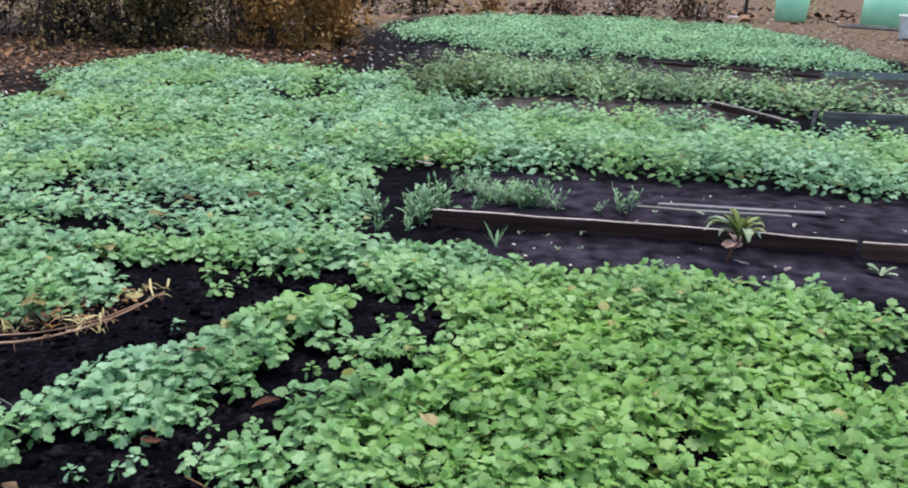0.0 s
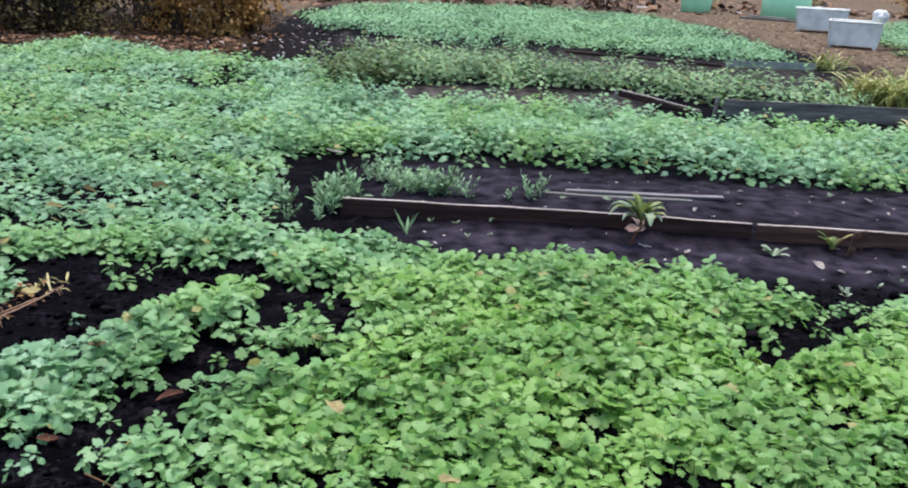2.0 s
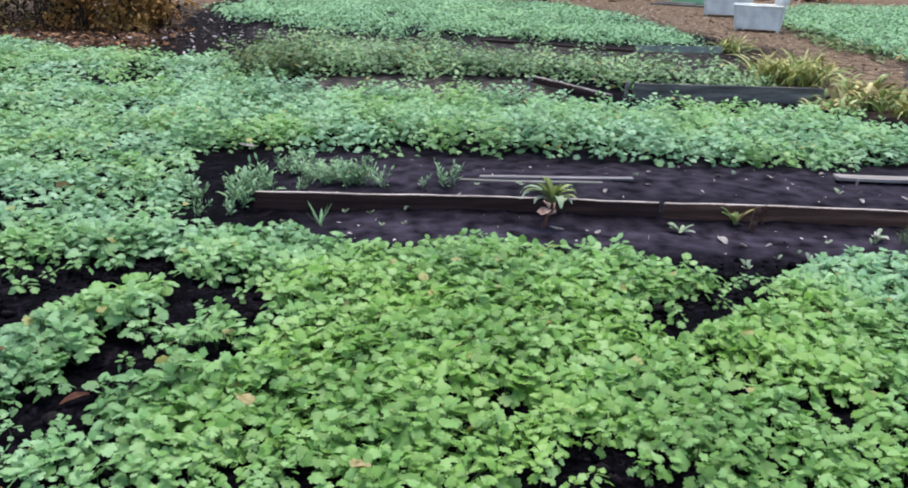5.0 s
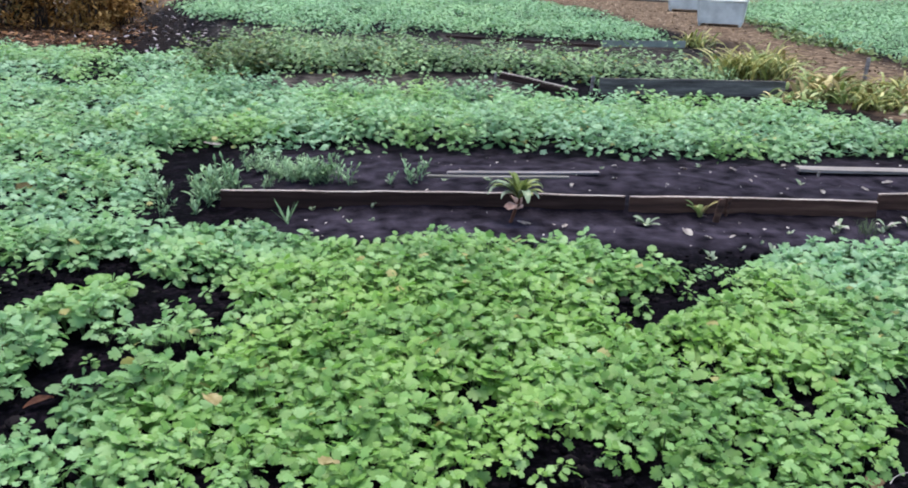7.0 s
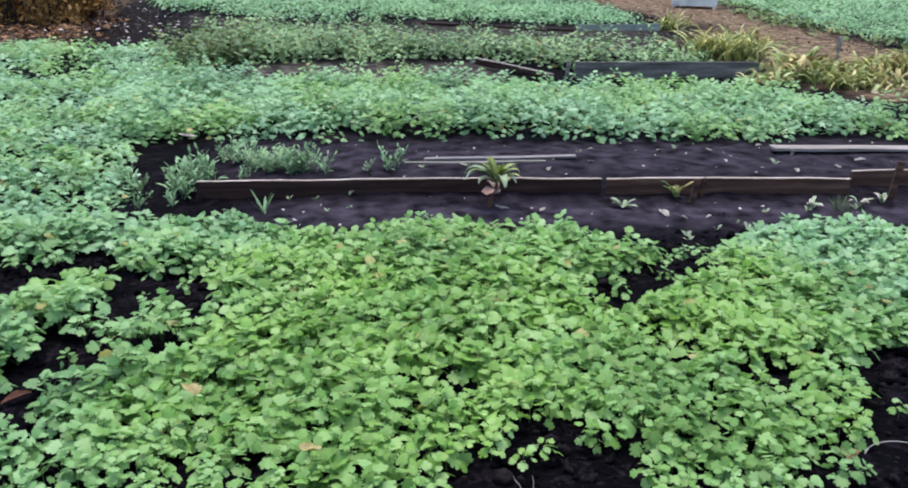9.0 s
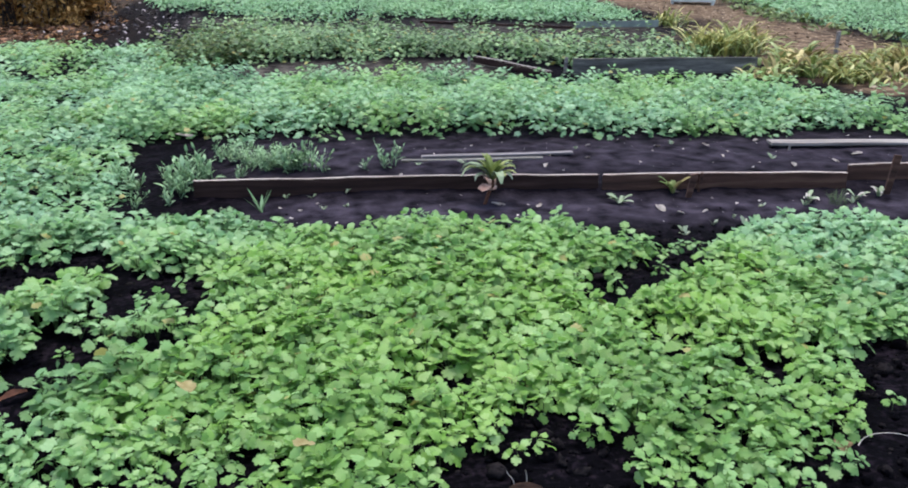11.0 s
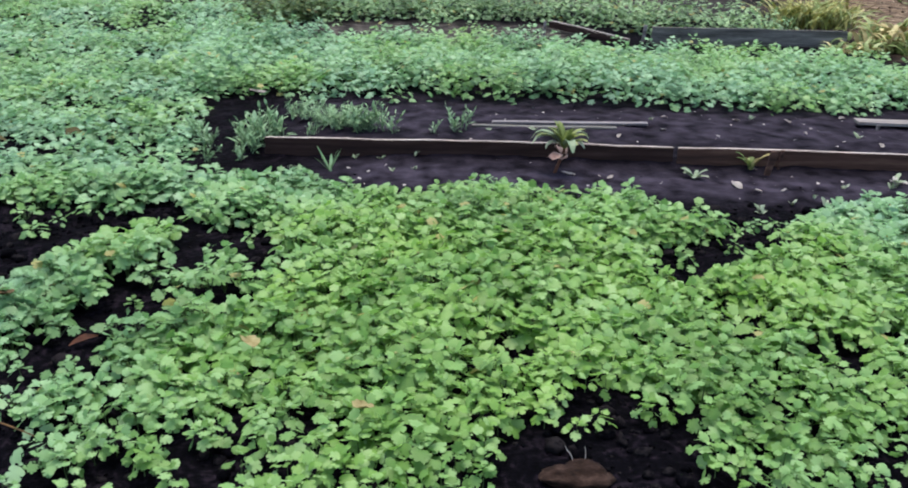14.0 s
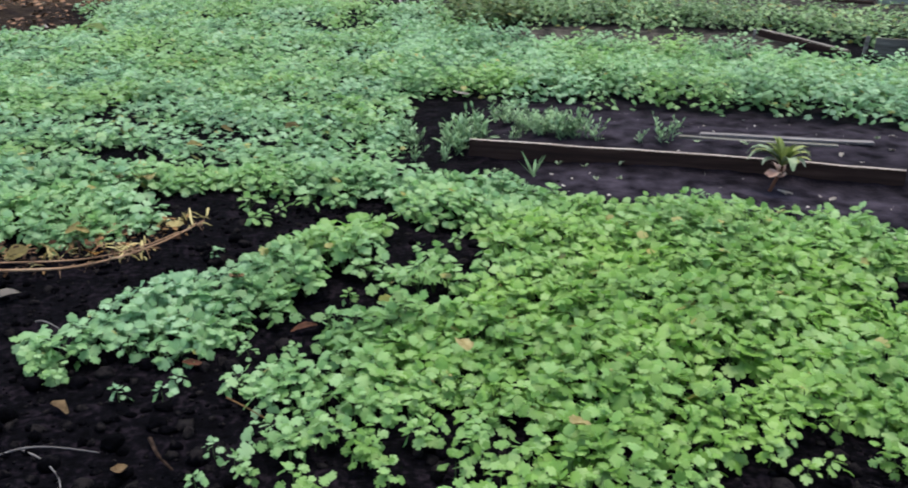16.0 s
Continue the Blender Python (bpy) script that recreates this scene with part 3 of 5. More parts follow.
# Near-black leaf colour stands in for the shade deep inside the shrubs.
SHADE_LEAF = material("shade_dark_shrub_leaf", [(0.006, 0.006, 0.006), (0.018, 0.016, 0.013), (0.05, 0.042, 0.028)], scale=1.5, rough=0.8, specular=0.1, bump=0.0, island=0.6, world_space=True, odd=((0.2, 0.18, 0.16), 0.02))
SACK = material("white_plastic", [(0.62, 0.62, 0.6), (0.78, 0.78, 0.76)], scale=6.0, rough=0.5, bump=0.2)
RUST_LITTER = material("rust_litter_leaf", [(0.03, 0.012, 0.005), (0.1, 0.044, 0.018), (0.22, 0.12, 0.055)], scale=1.5, rough=0.75, specular=0.1, bump=0.1, island=0.9, world_space=True)
GREY_LITTER = material("grey_litter_leaf", [(0.012, 0.009, 0.01), (0.05, 0.04, 0.045), (0.26, 0.23, 0.24)], scale=1.2, rough=0.7, specular=0.2, bump=0.1, island=0.95, world_space=True)
PATH_LITTER = material("path_litter_leaf", [(0.06, 0.036, 0.022), (0.16, 0.11, 0.07), (0.32, 0.26, 0.19)], scale=1.2, rough=0.8, specular=0.1, bump=0.1, island=0.9, world_space=True)
BROWN_LEAF = material("withered_leaf", [(0.03, 0.015, 0.009), (0.085, 0.045, 0.022), (0.2, 0.12, 0.055)], scale=3.0, rough=0.8, bump=0.1, island=0.8, world_space=True, specular=0.1)
RED_BROWN = material("red_brown_leaf", [(0.05, 0.018, 0.01), (0.12, 0.045, 0.025), (0.2, 0.085, 0.045)], scale=12.0, rough=0.75, bump=0.1)
BARK = material("dark_bark", [(0.015, 0.011, 0.009), (0.04, 0.03, 0.024), (0.08, 0.062, 0.05)], scale=9.0, rough=0.9, bump=0.6)
STRAW = material("straw", [(0.15, 0.08, 0.045), (0.28, 0.165, 0.1), (0.42, 0.29, 0.19)], scale=6.0, rough=0.7, bump=0.1)
TAN = material("tan_leaf", [(0.08, 0.05, 0.028), (0.17, 0.115, 0.065), (0.27, 0.19, 0.115)], scale=25.0, rough=0.8, bump=0.2, specular=0.1)
PALE_TAN = material("pale_tan_leaf", [(0.28, 0.23, 0.1), (0.4, 0.345, 0.17), (0.5, 0.45, 0.26)], scale=20.0, rough=0.8, bump=0.2, specular=0.1)
OLIVE_WEED = material("olive_weed_leaf", [(0.09, 0.125, 0.03), (0.17, 0.225, 0.06), (0.28, 0.33, 0.11)], scale=8.0, rough=0.5, bump=0.1, island=0.4, translucent=0.25)
PINK_LEAF = material("withered_pink_leaf", [(0.2, 0.11, 0.09), (0.34, 0.22, 0.18), (0.48, 0.36, 0.31)], scale=12.0, rough=0.7, bump=0.1)
CREAM = material("cream_scrap", [(0.3, 0.27, 0.24), (0.46, 0.43, 0.4)], scale=14.0, rough=0.7, bump=0.1)
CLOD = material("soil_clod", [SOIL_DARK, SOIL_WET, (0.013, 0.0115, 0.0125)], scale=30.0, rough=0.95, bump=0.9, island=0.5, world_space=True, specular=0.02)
BROWN_CLOD = material("brown_clod", [(0.008, 0.005, 0.004), (0.022, 0.013, 0.01), (0.05, 0.032, 0.025)], scale=30.0, rough=0.95, specular=0.08, bump=0.9, fine=160.0)
BLADE = material("dusty_green_blade", [(0.11, 0.195, 0.095), (0.19, 0.33, 0.165), (0.3, 0.45, 0.26)], scale=4.0, rough=0.7, specular=0.2, bump=0.0, island=0.5, translucent=0.2)
LIME = material("yellow_green_leaf", [(0.13, 0.2, 0.055), (0.22, 0.3, 0.1), (0.36, 0.42, 0.19)], scale=5.0, rough=0.5, bump=0.05, island=0.5, translucent=0.25)
YELLOW = material("yellowed_blade", [(0.14, 0.15, 0.035), (0.36, 0.36, 0.11), (0.58, 0.57, 0.26)], scale=3.0, rough=0.6, bump=0.0, island=0.7, translucent=0.2)
OCHRE = material("ochre_blade", [(0.11, 0.09, 0.03), (0.28, 0.235, 0.09), (0.48, 0.42, 0.2)], scale=3.0, rough=0.65, bump=0.0, island=0.7, translucent=0.15)
PALE_GREEN = material("pale_seedling", [(0.16, 0.23, 0.13), (0.25, 0.32, 0.2), (0.36, 0.42, 0.31)], scale=6.0, rough=0.5, bump=0.0, island=0.4, translucent=0.2)


# ---- builders ----
def lump(name, radius, mat, seed, squash=0.7, fine=2, rough=0.3, parent=None):
    bm = bmesh.new()
    bmesh.ops.create_icosphere(bm, subdivisions=fine, radius=radius)
    off = Vector((seed * 3.1, seed * 7.7, seed * 1.3))
    for v in bm.verts:
        v.co *= 1 + rough * noise.noise(v.co / radius * 1.6 + off) + 0.4 * rough * noise.noise(v.co / radius * 4 + off)
        v.co.z *= squash
    return smooth(part(name, bm, mat, parent))


def tube(bm, points, radii, sides=6):
    rings = []
    for k, (p, r) in enumerate(zip(points, radii)):
        p = Vector(p)
        d = (Vector(points[min(k + 1, len(points) - 1)]) - Vector(points[max(k - 1, 0)])).normalized()
        a = d.orthogonal().normalized()
        b = d.cross(a)
        rings.append([bm.verts.new(p + r * (a * math.cos(2 * math.pi * j / sides) + b * math.sin(2 * math.pi * j / sides))) for j in range(sides)])
    for one, two in zip(rings, rings[1:]):
        for j in range(sides):
            bm.faces.new((one[j], one[(j + 1) % sides], two[(j + 1) % sides], two[j]))
    bm.faces.new(rings[0][::-1])
    bm.faces.new(rings[-1])


def plank(name, p0, p1, z0, high, thick, mat, label, seed=0, group="", sag=0.012, roll=0.0, lit_top=None):
    """A weathered board from p0 to p1, resting at z0, high and thick, with an optional paler lit top."""
    (ax, ay, az), (bx, by, bz) = (*p0, z0)[:3], (*p1, z0)[:3]
    if len(p0) == 3:
        az = p0[2]
    if len(p1) == 3:
        bz = p1[2]
    d = Vector((bx - ax, by - ay, bz - az))
    bm = bmesh.new()
    bmesh.ops.create_cube(bm, size=1)
    bmesh.ops.scale(bm, vec=(d.length, thick, high), verts=bm.verts)
    bmesh.ops.subdivide_edges(bm, edges=[e for e in bm.edges if abs((e.verts[0].co - e.verts[1].co).x) > 0.5 * d.length], cuts=14, use_grid_fill=True)
    bmesh.ops.bevel(bm, geom=[e for e in bm.edges if len(e.link_faces) == 2 and e.calc_face_angle() > 1.0], offset=min(thick, high) * 0.14, segments=2, affect="EDGES")
    for v in bm.verts:
        u = v.co.x / d.length
        v.co.y += 0.35 * thick * noise.noise(Vector((v.co.x * 1.3, seed, 0))) + sag * math.sin(u * 5 + seed)
        v.co.z += 0.05 * high * noise.noise(Vector((v.co.x * 3.1, seed, v.co.z * 4)))
        if abs(abs(u) - 0.5) < 0.02:
            v.co.x += 0.012 * noise.noise(Vector((seed, v.co.y * 60, v.co.z * 40)))
    bm.normal_update()
    bm.faces.index_update()
    # Upward faces take the paler wood, which puts top light into the colour.
    tops = [f.index for f in bm.faces if f.normal.z > 0.6] if lit_top else []
    ob = part(name, bm, mat)
    if lit_top:
        ob.data.materials.append(lit_top)
        for k in tops:
            ob.data.polygons[k].material_index = 1
    ob.matrix_basis = Matrix.Translation(((ax + bx) / 2, (ay + by) / 2, (az + bz) / 2 + high / 2)) @ pose(0, 0, 0, 0, 0, math.degrees(math.atan2(d.y, d.x))) @ pose(0, 0, 0, roll, -math.degrees(math.asin(d.z / d.length)), 0)
    return tagged(ob, label, "plank", group)


def stake(x, y, high, wide, lean, turn, mat, label, thick=0.02):
    bm = bmesh.new()
    bmesh.ops.create_cube(bm, size=1)
    bmesh.ops.scale(bm, vec=(wide, thick, high + 0.06), verts=bm.verts)
    bmesh.ops.bevel(bm, geom=bm.edges[:], offset=0.003, segments=1, affect="EDGES")
    for v in bm.verts:
        if v.co.z < 0:
            v.co.x *= 0.75
        else:
            v.co.z += 0.012 * noise.noise(v.co * 50 + Vector((x, y, 0)))
    ob = part("stake", bm, mat)
    ob.matrix_basis = Matrix.Translation((x, y, high / 2 - 0.03)) @ pose(0, 0, 0, 0, lean, turn)
    return tagged(ob, label, "stake")


def blade_mesh(name, mat, rng, count, length, wide, upright=0.6, arch=1.0, base=0.02, segs=5, blunt=0.0):
    """A tuft of arching blades with a folded middle."""
    verts, tris, n = [], [], 0
    for k in range(count):
        a = rng.uniform(0, 6.283)
        ln, w = length * rng.uniform(0.55, 1.15), wide * rng.uniform(0.7, 1.2)
        rise = upright * rng.uniform(0.55, 1.45)
        d, side = np.array([math.cos(a), math.sin(a), 0]), np.array([-math.sin(a), math.cos(a), 0])
        p = d * rng.uniform(0, base) + side * rng.uniform(-base, base)
        angle = math.atan2(rise, 0.6)
        for j in range(segs + 1):
            u = j / segs
            prof = (math.sin(math.pi * min(1.0, 0.12 + u * (0.9 - 0.25 * blunt))) ** (0.8 - 0.3 * blunt)) if j < segs else 0.06 + 0.25 * blunt
            fold = np.array([0, 0, 0.25 * w * prof])
            verts += [p - side * w * prof / 2 + fold, p, p + side * w * prof / 2 + fold]
            bend = angle - arch * (u ** 1.5) * rng.uniform(0.9, 1.1)
            p = p + ln / segs * (d * math.cos(bend) + np.array([0, 0, math.sin(bend)]))
            p[2] = max(p[2], 0.002)
            if j:
                for c in (0, 1):
                    i = n + 3 * (j - 1) + c
                    tris += [(i, i + 1, i + 4), (i, i + 4, i + 3)]
        n += 3 * (segs + 1)
    return mesh_from(name, np.array(verts), np.array(tris), [mat])


def clump(name, x, y, meshes, count, label, category, group="", scale=1.0, spread=0.015, seed=0, part_name="blade"):
    """A plant of many blades, each blade a part; the blades share a few meshes."""
    rnd = random.Random(seed)
    c = empty(name, x, y, z_at(x, y) - 0.004)
    for k in range(count):
        ob = new(part_name, meshes[k % len(meshes)])
        ob.parent = c
        ob.matrix_basis = pose(rnd.gauss(0, spread), rnd.gauss(0, spread), 0, rnd.uniform(-14, 14), rnd.uniform(-14, 14), rnd.uniform(0, 360)) @ Matrix.Scale(scale * rnd.uniform(0.65, 1.2), 4)
    return tagged(c, label, category, group)


def z_at(x, y):
    return float(ground_height(np.array([x]), np.array([y]))[0])


def tuft(name, x, y, label, category, mesh, group="", scale=1.0, turn=0.0):
    ob = new(name, mesh)
    ob.matrix_basis = pose(x, y, z_at(x, y) - 0.004, 0, 0, turn) @ Matrix.Scale(scale, 4)
    return tagged(ob, label, category, group)


# ---- edging boards, stakes and loose planks ----
plank("edging_board", (-0.27, 5.42), (2.385, 4.962), -0.03, 0.14, 0.028, WET_WOOD, "long weathered dark edging board standing in soil", 1, "bed edging boards", lit_top=LIT_WORN_EDGE)
plank("edging_board", (2.41, 4.945), (4.06, 4.632), -0.03, 0.142, 0.03, WOOD, "reddish brown weathered edging board beside a stake", 2, "bed edging boards", lit_top=LIT_WORN_EDGE)
plank("edging_board", (4.14, 4.72), (5.7, 4.42), -0.03, 0.165, 0.03, WOOD, "brown edging board set slightly higher behind a stake", 3, "bed edging boards", lit_top=LIT_WORN_EDGE)
stake(2.93, 4.685, 0.15, 0.045, 9, -10, WOOD, "short leaning wooden stake against the edging board")
stake(3.06, 4.80, 0.12, 0.02, 6, -10, WOOD, "thin wooden stake behind the edging board")
stake(4.24, 4.42, 0.27, 0.05, 7, -10, WOOD, "split grey stake in front of the edging board")
plank("loose_plank", (1.36, 5.92), (2.52, 5.8), 0.036, 0.016, 0.06, LATH, "grey weathered lath lying on black soil", 4, sag=0.006)
plank("loose_plank", (1.2, 5.87), (2.25, 5.71), 0.03, 0.014, 0.05, BLACK_WOOD, "dark wet lath lying on black soil", 5, sag=0.006)
plank("loose_plank", (4.17, 5.73), (6.05, 5.33), 0.038, 0.024, 0.13, PALE_WOOD, "pale grey plank lying propped over soil", 6, sag=0.006)
stake(4.27, 5.6, 0.055, 0.018, 4, 0, PALE_WOOD, "short peg under the pale plank")
plank("black_board", (3.95, 9.62), (6.19, 9.22), -0.02, 0.215, 0.04, BLACK_WOOD, "black tarred board edging the overgrown bed", 7)
# The pole's lit upper side and shaded underside are painted as two woods.
plank("fallen_pole", (2.96, 10.53, 0.05), (3.66, 9.54, -0.02), 0.0, 0.085, 0.075, WET_WOOD, "fallen grey pole leaning over the path edge", 8, lit_top=PALE_WOOD)
stake(2.78, 10.12, 0.19, 0.03, 2, 5, PALE_WOOD, "pale stake beside the fallen pole")
stake(3.9, 9.72, 0.2, 0.045, 4, 5, PALE_WOOD, "pale stake at the black board's end")
stake(8.0, 10.18, 0.36, 0.05, 2, 20, PALE_WOOD, "thin grey post among the yellow clumps", thick=0.04)
plank("dark_edging", (3.3, 15.95), (5.75, 14.4), -0.02, 0.07, 0.05, WET_WOOD, "low black edging along the far bed", 10)
plank("edging_sheet", (5.85, 14.5), (7.4, 14.4), -0.02, 0.14, 0.015, SHEET, "bluish grey sheet edging the far bed", 11)

# ---- weeds round the edging boards ----
rg = np.random.default_rng(77)


def feathery_mesh(rng):
    """A bushy weed: thin stems with many small narrow leaflets up their length."""
    verts, tris, n = [], [], 0
    for _ in range(13):
        a, r0, high = rng.uniform(0, 6.28), 0.1 * rng.uniform(0, 1) ** 0.6, 0.17 * rng.uniform(0.5, 1.1)
        foot, lean = np.array([math.cos(a) * r0, math.sin(a) * r0, 0]), np.array([math.cos(a) * 0.05, math.sin(a) * 0.05, high])
        for _ in range(30):
            p = foot + lean * rng.uniform(0.1, 1.0)
            b, up, ln, w = rng.uniform(0, 6.28), rng.uniform(-0.2, 1.0), rng.uniform(0.03, 0.07), rng.uniform(0.005, 0.009)
            d = np.array([math.cos(b) * math.cos(up), math.sin(b) * math.cos(up), math.sin(up)])
            q = np.array([-math.sin(b), math.cos(b), 0.25])
            verts += [p, p + d * ln * 0.55 + q * w, p + d * ln * 0.55 - q * w + [0, 0, 0.003], p + d * ln - np.array([0, 0, 0.2 * ln])]
            tris += [(n, n + 2, n + 1), (n + 1, n + 2, n + 3)]
            n += 4
    v = np.array(verts)
    v[:, 2] = np.maximum(v[:, 2], 0.003)
    return mesh_from("feathery_weed", v, np.array(tris), [BLADE])


DILL = [feathery_mesh(rg) for _ in range(3)]


def stem_mesh(rng):
    """A thin leaning stem with narrow leaves pointing up and out along it."""
    verts, tris, n = [], [], 0
    bend = rng.uniform(0.1, 0.7)
    path = [np.array([0.16 * bend * u ** 1.4, 0.02 * math.sin(3 * u + bend), 0.14 * u]) for u in np.linspace(0, 1, 9)]
    for j, p in enumerate(path):
        verts += [p + [0, -0.0025, 0], p + [0, 0.0025, 0]]
        if j:
            tris += [(2 * j - 2, 2 * j - 1, 2 * j + 1), (2 * j - 2, 2 * j + 1, 2 * j)]
    n = len(verts)
    for k in range(1, 9):
        u, p = k / 8, path[k]
        b, up = 2.4 * k + rng.normal(0, 0.4), rng.uniform(0.35, 1.1) + 0.25 * u
        ln, w = rng.uniform(0.06, 0.1) * (1.15 - 0.4 * u), rng.uniform(0.006, 0.0105)
        d = np.array([math.cos(b) * math.cos(up), math.sin(b) * math.cos(up), math.sin(up)])
        q, sag = np.array([-math.sin(b), math.cos(b), 0]), np.array([0, 0, 0.22 * ln])
        verts += [p + d * ln * 0.45 + q * w, p + d * ln * 0.45 - q * w, p + d * ln * 0.8 + q * 0.6 * w - 0.5 * sag, p + d * ln * 0.8 - q * 0.6 * w - 0.5 * sag, p + d * ln - sag]
        tris += [(2 * k, n + 1, n), (n, n + 1, n + 3), (n, n + 3, n + 2), (n + 2, n + 3, n + 4)]
        n += 5
    v = np.array(verts)
    v[:, 2] = np.maximum(v[:, 2], 0.0)
    return mesh_from("stem", v, np.array(tris), [BLADE])


STEMS = [stem_mesh(rg) for _ in range(7)]
SPROUT = [blade_mesh("leaf", PALE_GREEN, rg, 1, 0.046, 0.015, 1.0, 0.9, 0.003, 3, 0.6) for _ in range(4)]
for k, (x, y, sc) in enumerate([(-0.05, 6.3, 0.95), (0.1, 6.1, 0.8), (0.22, 5.92, 0.95), (0.38, 5.93, 1.05), (0.3, 6.05, 0.9), (-0.3, 5.75, 0.8)]):
    tuft("feathery_weed", x, y, "dusty green feathery weed clump beside the board", "weed", DILL[k % 3], "feathery weeds", sc, k * 70)
for k, (x, y, sc) in enumerate([(0.61, 5.73, 1.1), (0.56, 5.8, 0.9), (1.04, 5.68, 1.0), (1.12, 5.78, 0.9), (0.89, 5.67, 0.55), (-0.36, 5.42, 1.25), (-0.3, 5.52, 1.4), (-0.66, 5.6, 1.0), (-0.42, 5.55, 1.45), (-0.18, 5.68, 1.3), (-0.62, 5.2, 0.6), (0.02, 5.72, 0.6), (-0.42, 5.28, 0.8), (0.45, 5.82, 1.2), (0.36, 5.78, 1.0), (-0.75, 5.75, 1.1), (0.12, 6.35, 1.0)]):
    clump("narrow_weed", x, y, STEMS, 6 if x < 0.1 or 0.3 < x < 0.5 else 4, "branching grey green weed with narrow leaves growing from soil", "weed", "narrow weeds", sc, 0.012, 60 + k, "stem")
clump("narrow_weed", 0.15, 4.99, [blade_mesh("blade", BLADE, rg, 1, 0.17, 0.015, 0.75, 0.15, 0.004, 5) for _ in range(5)], 6, "open grey green weed with narrow blades before the board", "weed", "narrow weeds", 1.1, 0.01, 59)
tuft("grass_tuft", 3.76, 4.28, "fine green grass tuft beside the edging board", "grass", blade_mesh("grass_tuft", STALK, rg, 60, 0.11, 0.003, 1.4, 0.7, 0.05, 4))
for k, (x, y, sc) in enumerate([(0.32, 5.26, 1), (0.48, 5.2, 1), (0.71, 5.22, 1.1), (0.54, 4.94, 0.8), (0.69, 4.98, 0.9), (-0.09, 5.05, 1), (1.63, 5.69, 1.2), (2.62, 5.99, 0.9), (3.48, 6.06, 1), (3.99, 5.4, 1.3), (3.27, 4.38, 0.9),
                               (3.56, 4.35, 1.2), (3.89, 4.32, 1.3), (2.55, 4.05, 1), (2.98, 4.22, 0.8), (2.78, 4.11, 1.2), (2.97, 4.08, 1.2), (2.54, 3.99, 1.2), (1.3, 5.75, 0.8), (0.95, 5.3, 0.7)]):
    clump("sprout", x, y, SPROUT, 6, "small pale green sprout in bare black soil", "seedling", "sprouts in bare soil", sc, 0.004, 30 + k, "leaf")


def broad_weed(x, y, count, length, wide, upright, arch, mats, label, turn=0.0):
    """A rosette of broad leaves, each leaf a part."""
    w = empty("broad_leaf_weed", x, y, z_at(x, y) - 0.005, turn)
    for k in range(count):
        me = blade_mesh("leaf", mats[k % len(mats)], rg, 1, length, wide, upright, arch, 0.008, 6, 0.8)
        ob = new("leaf", me)
        ob.parent = w
    return tagged(w, label, "weed")


def tall_weed(x, y):
    """A leaning stem with a tuft of upright leaves and drooping pale lower ones."""
    w = empty("broad_leaf_weed", x, y, z_at(x, y) - 0.005)
    bm = bmesh.new()
    tube(bm, [(-0.03, 0, 0), (-0.01, 0, 0.06), (0.01, 0, 0.11), (0.015, 0, 0.16)], [0.009, 0.008, 0.007, 0.004], 6)
    stem = part("stem", bm, RED_BROWN, w, "reddish brown stem")
    for count, z, length, wide, upright, arch, mat, label in ((18, 0.14, 0.13, 0.026, 2.2, 0.8, OLIVE_WEED, ""), (12, 0.13, 0.17, 0.034, 1.0, 1.5, OLIVE_WEED, ""), (7, 0.13, 0.2, 0.04, 0.6, 2.6, PALE_GREEN, "pale drooping leaf"), (3, 0.09, 0.15, 0.055, 0.3, 2.8, PINK_LEAF, "withered pinkish leaf")):
        for _ in range(count):
            me = blade_mesh("leaf", mat, rg, 1, length, wide, upright, arch, 0.008, 6, 0.6)
            ob = new("leaf", me)
            ob.parent = stem
            ob.matrix_basis = pose(0.012, 0, z)
            if label:
                ob["label"] = label
    return tagged(w, "olive green weed with drooping pale leaves before the board", "weed")


tall_weed(1.6, 4.84).scale = (1.25, 1.25, 1.25)
broad_weed(2.42, 4.66, 11, 0.1, 0.034, 0.6, 0.8, [PALE_GREEN], "pale small rosette weed in front of the board")
for x, y, turn in ((3.62, 4.4, 20), (3.96, 4.38, 140), (4.16, 4.4, 250)):
    broad_weed(x, y, 7, 0.1, 0.028, 1.0, 1.2, [PALE_GREEN, CREAM], "pale half-withered small weed on trodden soil", turn)
broad_weed(2.86, 4.79, 9, 0.15, 0.032, 1.5, 1.0, [LIME, OCHRE], "yellowing upright weed beside the leaning stake")


